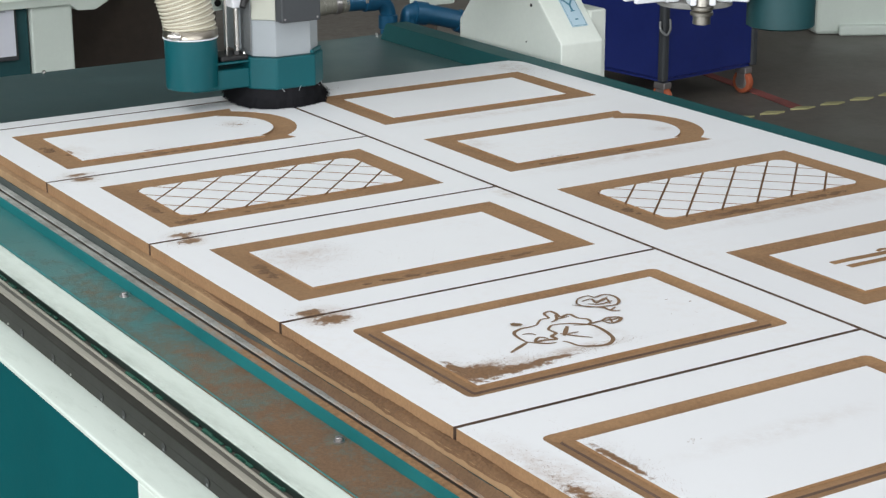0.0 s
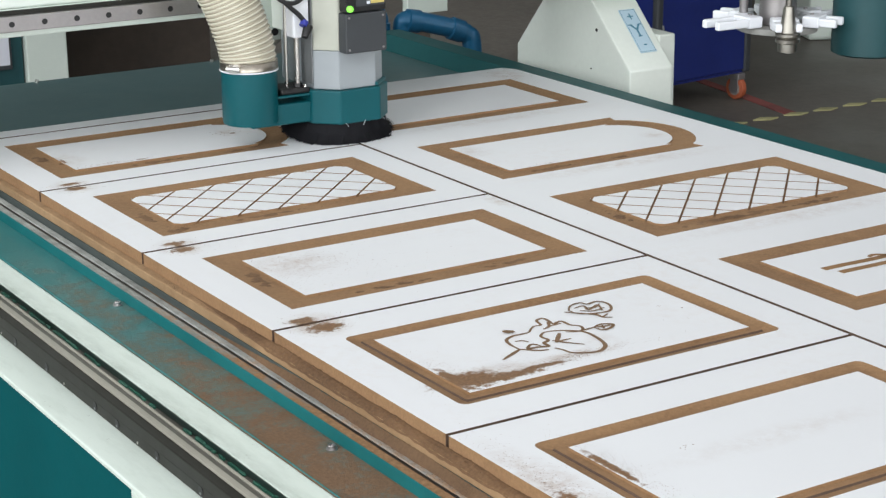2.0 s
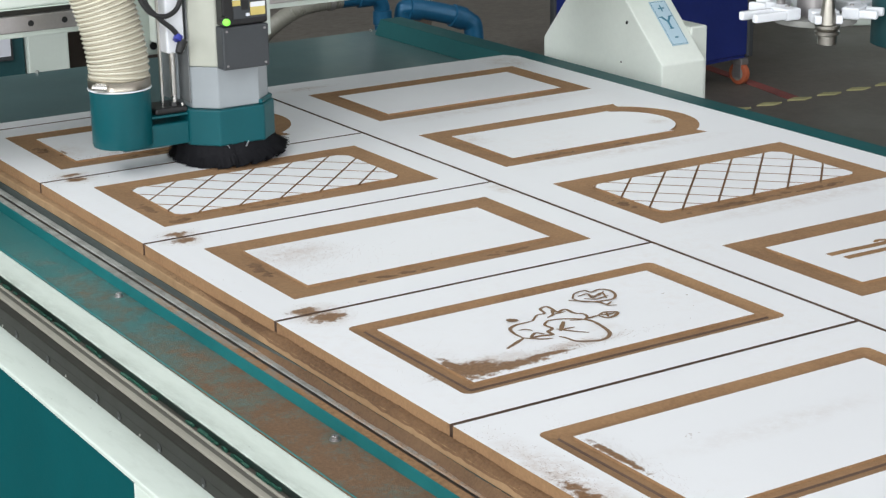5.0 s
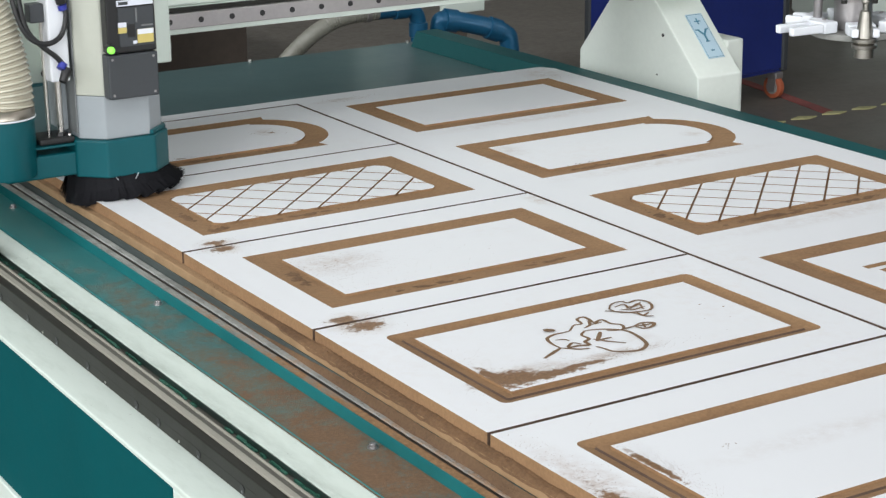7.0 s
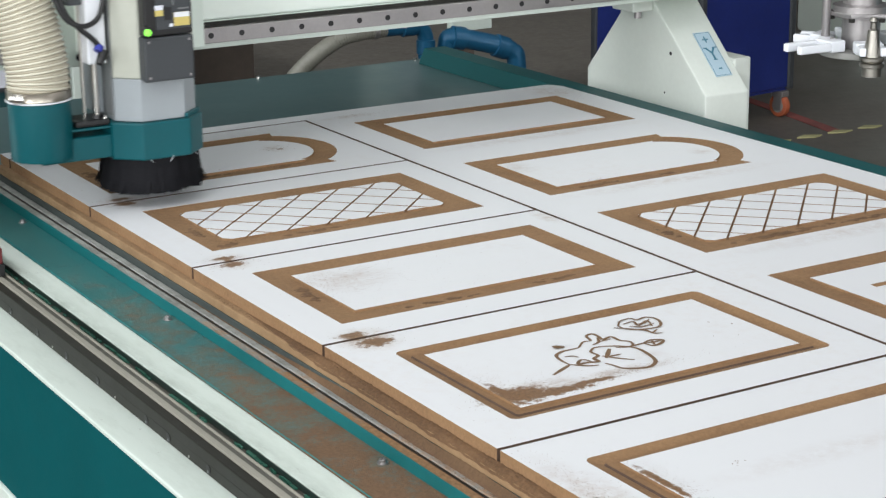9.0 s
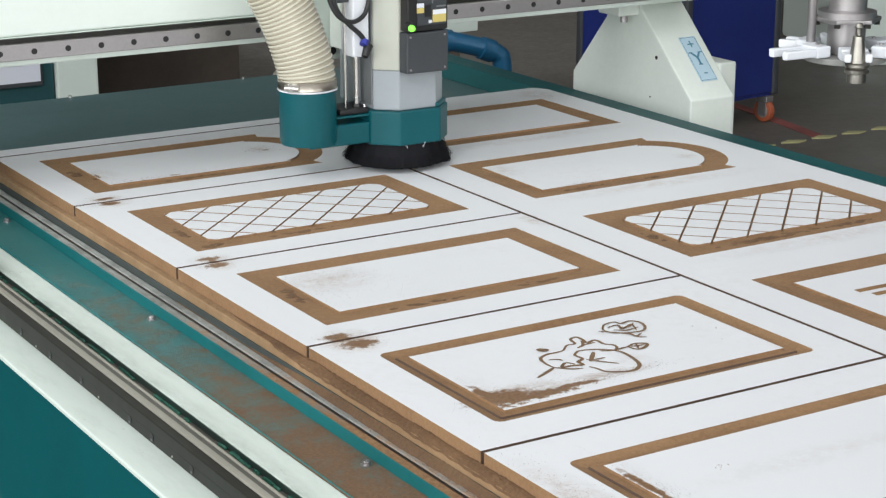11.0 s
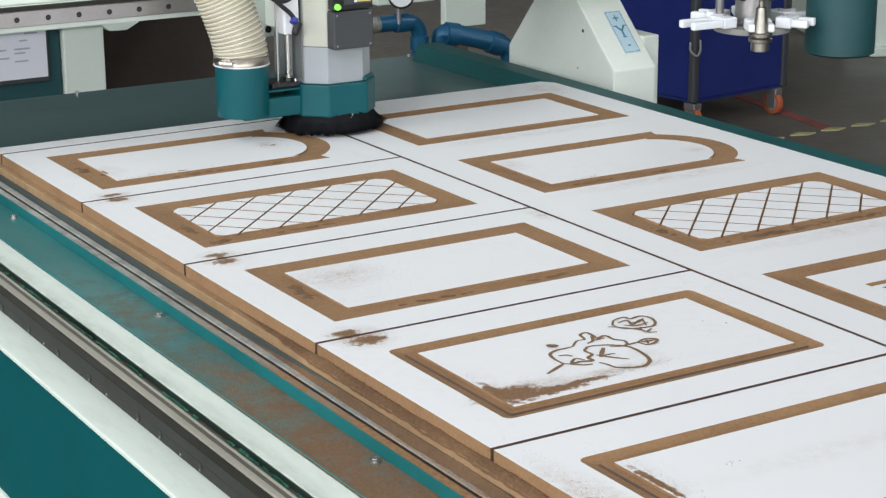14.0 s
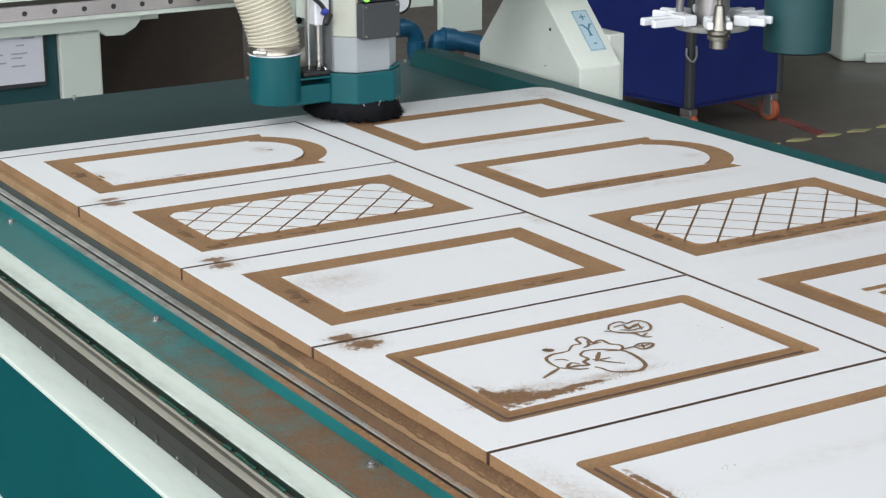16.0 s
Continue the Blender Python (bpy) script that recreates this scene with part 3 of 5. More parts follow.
def span(bm, edge_sets, mat):
    """Fill between closed outlines."""
    got = bmesh.ops.triangle_fill(bm, edges=[e for s in edge_sets for e in s], use_beauty=True)["geom"]
    for f in got:
        if isinstance(f, bmesh.types.BMFace):
            f.material_index = mat


def walls(bm, a, b, mat):
    for i in range(len(a)):
        j = (i + 1) % len(a)
        bm.faces.new((a[i], a[j], b[j], b[i])).material_index = mat


def clip_half(poly, nx, ny, c):
    """Keep the side nx*x + ny*y <= c of a convex outline."""
    out = []
    for i, p in enumerate(poly):
        q = poly[(i + 1) % len(poly)]
        dp, dq = nx * p[0] + ny * p[1] - c, nx * q[0] + ny * q[1] - c
        if dp <= 0:
            out.append(p)
        if dp * dq < 0:
            s = dp / (dp - dq)
            out.append((p[0] + (q[0] - p[0]) * s, p[1] + (q[1] - p[1]) * s))
    return out


DEPTH = 0.0034
LATTICE = 0.0506


def groove(bm, x0, y0, style):
    """One routed door outline at (x0, y0), 0.489 long and 0.281 wide; returns its outer edges."""
    x1, y1 = x0 + 0.489, y0 + 0.281
    w = 0.0435
    if style == "arch":
        outer = arch_loop(x0, y0, x1 - 0.051, y1, 0.062, 0.024)
        inner = arch_loop(x0 + w, y0 + w, x1 - 0.093, y1 - w, 0.060, 0.006)
    elif style == "lattice":
        outer, inner = rect_loop(x0, y0, x1, y1), rect_loop(x0 + w, y0 + w + 0.004, x1 - w, y1 - w, 0.014)
    elif style == "narrow":
        outer, inner = rect_loop(x0, y0, x1, y1, 0.011), rect_loop(x0 + 0.0295, y0 + 0.0295, x1 - 0.0295, y1 - 0.0285)
    else:
        outer, inner = rect_loop(x0, y0, x1, y1), rect_loop(x0 + w, y0 + w, x1 - w, y1 - w)
    vo, eo = ring(bm, outer, 0)
    vl, el = ring(bm, outer, -0.0008)
    walls(bm, vo, vl, 1)
    if style == "narrow":
        vm, em = ring(bm, rect_loop(x0 + 0.0155, y0 + 0.0155, x1 - 0.0155, y1 - 0.0155, 0.004), -0.0044)
        span(bm, (el, em), 1)
        vs, es = ring(bm, rect_loop(x0 + 0.0175, y0 + 0.0175, x1 - 0.0175, y1 - 0.0175, 0.004), -0.0024)
        walls(bm, vm, vs, 2)
        el = es
    vb, eb = ring(bm, inner, -DEPTH)
    span(bm, (el, eb), 1)
    if style != "lattice":
        vt, et = ring(bm, inner, 0)
        walls(bm, vb, vt, 1)
        span(bm, (et,), 0)
        return eo
    # diamonds left standing between crossing cuts
    base_v, base_e = ring(bm, inner, -0.0035)
    walls(bm, vb, base_v, 1)
    span(bm, (base_e,), 1)
    cx, cy, q, cut = (x0 + x1) / 2, (y0 + y1) / 2, math.sqrt(0.5), 0.0018
    ca, cb = q * (cx - cy), q * (cx + cy)
    for i in range(-9, 10):
        strip = clip_half(clip_half(inner, q, -q, ca + (i + 1) * LATTICE - cut), -q, q, -(ca + i * LATTICE) - cut)
        if len(strip) < 3:
            continue
        for j in range(-9, 10):
            cell = clip_half(clip_half(strip, q, q, cb + (j + 1) * LATTICE - cut * 1.15), -q, -q, -(cb + j * LATTICE) - cut * 1.15)
            cell = [p for k, p in enumerate(cell) if (Vector(p) - Vector(cell[k - 1])).length > 1e-5]
            if len(cell) < 3:
                continue
            lo, hi = [bm.verts.new((*p, -0.0035)) for p in cell], [bm.verts.new((*p, 0)) for p in cell]
            walls(bm, lo, hi, 1)
            bm.faces.new(hi).material_index = 0
    return eo


def board(outline, doors):
    """A piece of the sheet: white face, routed outlines, dark cut sides but where it ends at the sheet's own edge."""
    bm = bmesh.new()
    vt, et = ring(bm, outline, 0)
    span(bm, [et] + [groove(bm, *d) for d in doors], 0)
    vb, eb = ring(bm, outline, -0.018)
    for i in range(len(vt)):
        j = (i + 1) % len(vt)
        edge = vt[i].co.x == vt[j].co.x and vt[i].co.x in (0.0, SHEET_X) or min(vt[i].co.y, vt[j].co.y) > 1.26
        bm.faces.new((vt[i], vt[j], vb[j], vb[i])).material_index = 1 if edge else 2
    span(bm, (eb,), 1)
    return bm


STYLES = ("arch", "lattice", "plain", "narrow", "narrow")
LABELS = ("white laminate door panel with an arched routed groove", "white laminate door panel with a routed diamond lattice", "white laminate door panel with a plain routed groove",
          "white laminate door panel with an engraved rose", "white laminate door panel with a narrow rounded groove")
PANELS = []
for k, style in enumerate(STYLES):
    ya, yb = CUTS[k + 1] + KERF, CUTS[k] - KERF
    ob = part("door_panel", board(rect_loop(0, ya, MID - KERF, yb), [(0.062, CUTS[k + 1] + 0.065, style)]), (WHITE_FACE, GROOVE, DARK_CUT))
    PANELS.append(tagged(ob, LABELS[k], "door panel", "cut door panels"))
off = part("door_panel", board(rect_loop(0, SHEET_Y0, MID - KERF, CUTS[5] - KERF), []), (WHITE_FACE, GROOVE, DARK_CUT))
tagged(off, "white laminate board end without grooves", "door panel", "cut door panels")
outline = [(MID + KERF, SHEET_Y0), (SHEET_X, SHEET_Y0), (SHEET_X, SHEET_Y1 - 0.03), (SHEET_X - 0.02, SHEET_Y1), (0.0, SHEET_Y1 + 0.012), (0.0, CUTS[0] + KERF), (MID + KERF, CUTS[0] + KERF)]
right = part("fibreboard_sheet", board(outline, [(0.684, 0.898, "plain"), (0.684, 0.481, "arch"), (0.684, 0.066, "lattice"), (0.684, -0.353, "plain"), (0.684, -0.772, "narrow")]), (WHITE_FACE, GROOVE, DARK_CUT))
tagged(right, "white laminated fibreboard sheet with routed door outlines, not yet cut apart", "board")


# ---- engravings ----
def ribbon(bm, pts, w, z=0.0004, taper=True, closed=False):
    line = [Vector((p[0], p[1], 0)) for p in pts]
    line = smooth_line(line, 6)
    prev = None
    for i, p in enumerate(line):
        d = line[min(i + 1, len(line) - 1)] - line[max(i - 1, 0)]
        n = Vector((-d.y, d.x, 0)).normalized()
        s = w * (0.55 + 0.45 * math.sin(math.pi * min(1, max(0.06, i / (len(line) - 1))))) if taper else w
        cur = (bm.verts.new((p.x + n.x * s / 2, p.y + n.y * s / 2, z)), bm.verts.new((p.x - n.x * s / 2, p.y - n.y * s / 2, z)))
        if prev:
            bm.faces.new((prev[0], prev[1], cur[1], cur[0]))
        prev = cur
    return bm


def build_rose(panel):
    """A rose engraved in single cutter strokes: each line of the drawing, and how wide it was cut."""
    bm = bmesh.new()

    depth = itertools.count()

    def stroke(width, *line):
        ribbon(bm, line, width * 1.4, 0.0003 + 0.00004 * next(depth))

    # stem
    stroke(0.0042, (0.187, -0.255), (0.210, -0.243), (0.225, -0.235))
    # left petal
    stroke(0.0036, (0.225, -0.235), (0.225, -0.215), (0.231, -0.197), (0.246, -0.189), (0.260, -0.189), (0.272, -0.188))
    # crown
    stroke(0.0036, (0.272, -0.188), (0.289, -0.173), (0.301, -0.173), (0.306, -0.156), (0.318, -0.152), (0.319, -0.164), (0.317, -0.178), (0.332, -0.175), (0.333, -0.193), (0.341, -0.204), (0.337, -0.216), (0.326, -0.220), (0.312, -0.213))
    # crown fold
    stroke(0.0032, (0.315, -0.168), (0.307, -0.183), (0.294, -0.189))
    stroke(0.0028, (0.307, -0.183), (0.327, -0.182))
    # bloom
    stroke(0.0040, (0.287, -0.199), (0.300, -0.201), (0.317, -0.210), (0.332, -0.227), (0.332, -0.253), (0.325, -0.279), (0.312, -0.292), (0.299, -0.295), (0.284, -0.289), (0.272, -0.280), (0.269, -0.265), (0.265, -0.255))
    # ruffle
    stroke(0.0040, (0.287, -0.199), (0.275, -0.210), (0.275, -0.226), (0.264, -0.233), (0.262, -0.245), (0.249, -0.241), (0.235, -0.239), (0.248, -0.228), (0.255, -0.238))
    # base
    stroke(0.0034, (0.225, -0.235), (0.233, -0.243), (0.243, -0.252), (0.255, -0.256))
    # left fold
    stroke(0.0026, (0.236, -0.208), (0.246, -0.211), (0.250, -0.219))
    # vein
    stroke(0.0046, (0.302, -0.213), (0.278, -0.240))
    stroke(0.0030, (0.278, -0.231), (0.282, -0.237), (0.291, -0.250), (0.304, -0.265))
    stroke(0.0028, (0.283, -0.237), (0.302, -0.238))
    # twig
    stroke(0.0030, (0.328, -0.221), (0.341, -0.220), (0.354, -0.219))
    # bud
    stroke(0.0036, (0.352, -0.219), (0.367, -0.214), (0.380, -0.222), (0.370, -0.232), (0.356, -0.233), (0.352, -0.219))
    # bud fold
    stroke(0.0030, (0.356, -0.220), (0.365, -0.223), (0.376, -0.223))
    stroke(0.0026, (0.367, -0.217), (0.360, -0.231))
    # rose
    stroke(0.0030, (0.365, -0.146), (0.379, -0.131), (0.397, -0.128), (0.401, -0.138), (0.418, -0.135), (0.426, -0.147), (0.421, -0.165), (0.408, -0.177), (0.390, -0.175), (0.373, -0.168), (0.366, -0.159), (0.365, -0.146))
    # rose fold
    stroke(0.0028, (0.376, -0.143), (0.393, -0.141), (0.389, -0.158), (0.411, -0.148), (0.403, -0.170))
    stroke(0.0026, (0.377, -0.155), (0.390, -0.165), (0.412, -0.162))
    stroke(0.0024, (0.391, -0.149), (0.400, -0.155), (0.417, -0.145))
    # leaf
    stroke(0.0028, (0.356, -0.149), (0.370, -0.163), (0.384, -0.179), (0.387, -0.194), (0.397, -0.200))
    stroke(0.0026, (0.387, -0.177), (0.387, -0.191), (0.400, -0.185))
    # filled bud
    ribbon(bm, [(0.248, -0.167), (0.248, -0.173), (0.252, -0.176), (0.254, -0.180)], 0.0115, 0.0014)
    part("engraving", bm, ENGRAVED, panel, "engraved brown rose drawing")


def build_bars(panel):
    bm = bmesh.new()
    ribbon(bm, [(0.775, -0.194), (0.812, -0.194), (0.860, -0.196), (0.940, -0.196)], 0.013, taper=False)
    ribbon(bm, [(0.785, -0.218), (0.812, -0.218), (0.860, -0.219), (0.940, -0.219)], 0.013, taper=False)
    ribbon(bm, [(0.872, -0.186), (0.886, -0.182), (0.905, -0.196), (0.925, -0.210), (0.940, -0.206)], 0.010)
    circle = [(0.992 + 0.014 * math.cos(a * 0.7), -0.150 + 0.018 * math.sin(a * 0.7)) for a in range(10)]
    ribbon(bm, circle, 0.003, taper=False)
    part("engraving", bm, MDF, panel, "engraved brown bars and ring")


build_rose(PANELS[3])
build_bars(right)


# ---- sawdust ----
def dust_patch(cx, cy, lx, ly, turn, height, cut, seed, z=0.0, n=84):
    """A thin drift with ragged outline: a height field kept where it is above the board."""
    rows, cols = n, n
    bm, grid = bmesh.new(), {}
    ca, sa = math.cos(radians(turn)), math.sin(radians(turn))

    def level(u, v):
        r = math.sqrt(u * u + v * v)
        q = Vector((u * lx * 55 + seed * 7.1, v * ly * 90, seed))
        return 1.0 - r ** 1.4 + 0.75 * noise.fractal(q, 0.8, 2.2, 4) - cut

    for i in range(rows + 1):
        for j in range(cols + 1):
            u, v = 2 * i / rows - 1, 2 * j / cols - 1
            h = level(u, v)
            if h > 0.06:
                x, y = u * lx, v * ly
                grid[i, j] = bm.verts.new((cx + ca * x - sa * y, cy + sa * x + ca * y, z + max(0.0002, min(1.0, h) * height)))
    for i in range(rows):
        for j in range(cols):
            q = [grid.get(k) for k in ((i, j), (i + 1, j), (i + 1, j + 1), (i, j + 1))]
            q = [a for a in q if a]
            if len(q) >= 3:
                bm.faces.new(q)
    return bm


def crumbs(bm, cx, cy, lx, ly, count, size, z=0.0, turn=0):
    ca, sa = math.cos(radians(turn)), math.sin(radians(turn))
    for k in range(count):
        x, y, s = random.gauss(0, lx), random.gauss(0, ly), size * random.uniform(0.4, 1.3)
        p = Vector((cx + ca * x - sa * y, cy + sa * x + ca * y, z))
        a = random.uniform(0, 6.28)
        vs = [bm.verts.new(p + Vector((s * math.cos(a + q), s * math.sin(a + q), 0.0002))) for q in (0, 2.1, 4.2)]
        top = bm.verts.new(p + Vector((0, 0, s * 0.3)))
        for q in range(3):
            bm.faces.new((vs[q], vs[(q + 1) % 3], top))
    return bm


def drift(label, patches, loose):
    bm = bmesh.new()
    for p in patches:
        joined(bm, dust_patch(*p))
    for l in loose:
        crumbs(bm, *l)
    ob = part("sawdust", bm, DUST_LUMP if patches else DUST, None, smooth=True)
    return tagged(ob, label, "sawdust", kind="stuff")


drift("small brown sawdust heap across the saw cut", [], [(0.06, -0.01, 0.022, 0.02, 500, 0.0005)])
drift("small brown sawdust heap across the saw cut", [], [(0.06, 0.41, 0.022, 0.02, 350, 0.0005)])
drift("small brown sawdust heap across the saw cut", [], [(0.06, 0.84, 0.022, 0.02, 350, 0.0005)])
drift("brown sawdust drift beside the engraved rose", [], [(0.14, -0.288, 0.045, 0.02, 1600, 0.0005), (0.26, -0.292, 0.05, 0.007, 900, 0.0006), (0.10, -0.25, 0.012, 0.03, 500, 0.00045)])
drift("fine brown sawdust specks on the plain door", [], [(0.17, 0.245, 0.04, 0.03, 900, 0.0005), (0.14, 0.21, 0.03, 0.04, 500, 0.0005), (0.22, 0.2, 0.07, 0.05, 400, 0.00045)])
drift("thin brown sawdust by the corner of a groove", [], [(0.105, -0.59, 0.010, 0.05, 900, 0.0005), (0.02, -0.62, 0.012, 0.09, 600, 0.0006), (0.05, -0.70, 0.03, 0.08, 350, 0.0005)])
drift("a few dark specks on the rose door", [], [(0.478, -0.194, 0.001, 0.001, 2, 0.0016), (0.498, -0.218, 0.001, 0.001, 3, 0.0020), (0.44, -0.2, 0.06, 0.05, 8, 0.0008), (0.197, -0.591, 0.006, 0.003, 8, 0.0012)])
Z_CUT = -DEPTH + 0.0001
drift("brown sawdust lumps in the arched groove", [(0.083, 1.060, 0.016, 0.034, 8, 0.0030, 0.10, 1, Z_CUT, 60), (0.112, 1.010, 0.018, 0.012, 0, 0.0034, 0.10, 2, Z_CUT, 44), (0.255, 0.927, 0.075, 0.013, 2, 0.0028, 0.20, 3, Z_CUT, 80), (0.40, 0.925, 0.045, 0.012, 0, 0.0024, 0.25, 4, Z_CUT, 60)],
      [(0.18, 0.955, 0.05, 0.006, 120, 0.0011), (0.45, 1.06, 0.015, 0.012, 40, 0.0012)])
drift("brown sawdust lumps in the lattice groove", [(0.083, 0.60, 0.015, 0.040, 0, 0.0028, 0.18, 5, Z_CUT, 60), (0.105, 0.503, 0.030, 0.015, 10, 0.0032, 0.08, 6, Z_CUT, 60), (0.26, 0.504, 0.10, 0.013, 0, 0.0026, 0.22, 7, Z_CUT, 84)], [(0.12, 0.52, 0.02, 0.006, 60, 0.0012)])
drift("brown sawdust lumps in the plain groove", [(0.083, 0.215, 0.016, 0.055, 0, 0.0026, 0.12, 8, Z_CUT, 70), (0.24, 0.083, 0.11, 0.012, 0, 0.0024, 0.25, 9, Z_CUT, 84), (0.42, 0.083, 0.06, 0.012, 0, 0.0026, 0.22, 10, Z_CUT, 70)], [])
drift("brown sawdust lumps in the lattice groove of the uncut sheet", [(0.706, 0.19, 0.015, 0.05, 0, 0.0026, 0.2, 11, Z_CUT, 60), (0.86, 0.089, 0.12, 0.014, 0, 0.0030, 0.05, 12, Z_CUT, 84), (1.03, 0.089, 0.07, 0.013, 0, 0.0028, 0.15, 13, Z_CUT, 70)], [(0.70, 0.19, 0.012, 0.04, 40, 0.0013)])
drift("brown sawdust lumps in the arched groove of the uncut sheet", [(0.80, 0.503, 0.06, 0.013, 0, 0.0030, 0.10, 14, Z_CUT, 70), (0.95, 0.502, 0.06, 0.012, 0, 0.0026, 0.2, 15, Z_CUT, 70)], [(0.80, 0.527, 0.02, 0.004, 60, 0.0012)])


def foot_drift():
    """Sawdust banked against the gasket, sloping out over the light bed edge."""
    bm, rows_ = bmesh.new(), []
    for i in range(521):
        y = -1.17 + i * 0.003
        thick = min(1.0, max(0.0, (0.16 - y) / 0.28))
        ragged = noise.fractal(Vector((y * 6, 2.0, 0)), 0.8, 2.0, 4)
        reach = 0.0012 + thick * (0.0050 + 0.004 * ragged) + max(0, -0.40 - y) * 0.03
        rise = 0.0006 + thick * (0.0112 + 0.002 * noise.fractal(Vector((y * 9, 7.0, 0)), 0.8, 2.0, 4))
        row = []
        for j in range(9):
            f = j / 8
            h = rise * (1 - f) ** 0.9 + 0.0016 * thick * noise.fractal(Vector((y * 160, f * 5, 3.0)), 0.7, 2.0, 4) * (1 - f)
            row.append(bm.verts.new((-0.0123 - f * reach, y, -0.0432 + max(0.0, h) - (0.002 if j == 8 else 0))))
        rows_.append(row)
    for r0, r1 in zip(rows_, rows_[1:]):
        for j in range(8):
            bm.faces.new((r0[j], r0[j + 1], r1[j + 1], r1[j]))
    crumbs(bm, -0.018, -0.45, 0.003, 0.28, 900, 0.0010, -0.0432)
    ob = part("sawdust", bm, DUST_BANK, None, smooth=True)
    return tagged(ob, "brown sawdust banked along the bed edge", "sawdust", kind="stuff")


def ledge_drift():
    """Dark crumbly dust heaped on the ledge where the spoilboard stands out under the sheet."""
    bm, rows_ = bmesh.new(), []
    for i in range(620):
        y = -1.17 + i * 0.0025
        thick = min(1.0, max(0.0, (0.26 - y) / 0.30)) * (0.85 + 0.5 * noise.fractal(Vector((y * 7, 4.0, 0)), 0.8, 2.0, 3))
        thick = max(0.0, thick - 0.25 * max(0.0, noise.noise((y * 16, 1.0, 5.0))))
        reach = 0.0112 * min(1.0, thick * 1.9)
        row = []
        for j in range(10):
            f = j / 9
            h = 0.0052 * thick * (1 - f ** 2) + 0.0016 * thick * noise.fractal(Vector((y * 150, f * 4, 8.0)), 0.8, 2.0, 4)
            row.append(bm.verts.new((-0.0002 - f * reach, y, -0.0187 + max(0.0, h) * (0.35 if j == 9 else 1))))
        spill = max(0.0, min(1.0, 2.2 * thick - 0.75))
        row.append(bm.verts.new((-0.0002 - reach - 0.0012 * spill, y, -0.0186 - 0.0065 * spill * (0.8 + 0.4 * noise.noise((y * 60, 0.0, 2.0))))))
        rows_.append(row)
    for r0, r1 in zip(rows_, rows_[1:]):
        for j in range(10):
            bm.faces.new((r0[j], r0[j + 1], r1[j + 1], r1[j]))
    crumbs(bm, -0.006, -0.35, 0.0025, 0.40, 2200, 0.0010, -0.0184)
    ob = part("sawdust", bm, DUST_DARK, None, smooth=True)
    return tagged(ob, "dark crumbly sawdust on the ledge beside the sheet", "sawdust", kind="stuff")


foot_drift()
ledge_drift()
drift("pale brown sawdust at the right-hand edge of the sheet", [], [(1.19, 1.20, 0.02, 0.05, 300, 0.0005), (0.72, 1.235, 0.03, 0.01, 400, 0.00045)])


# ---- gantry ----
Y_HOME = 0.838
RAIL_Z = 0.238


def octagon(half, side):
    return [(-side, -half), (side, -half), (half, -side), (half, side), (side, half), (-side, half), (-half, side), (-half, -side)]


def yz_prism(outline, x0, x1, bevel=0.003):
    """A plate cut to an outline in the y-z plane, from x0 to x1."""
    return prism(outline, x0, x1, bevel, Matrix(((0, 0, 1, 0), (1, 0, 0, 0), (0, 1, 0, 0), (0, 0, 0, 1))))


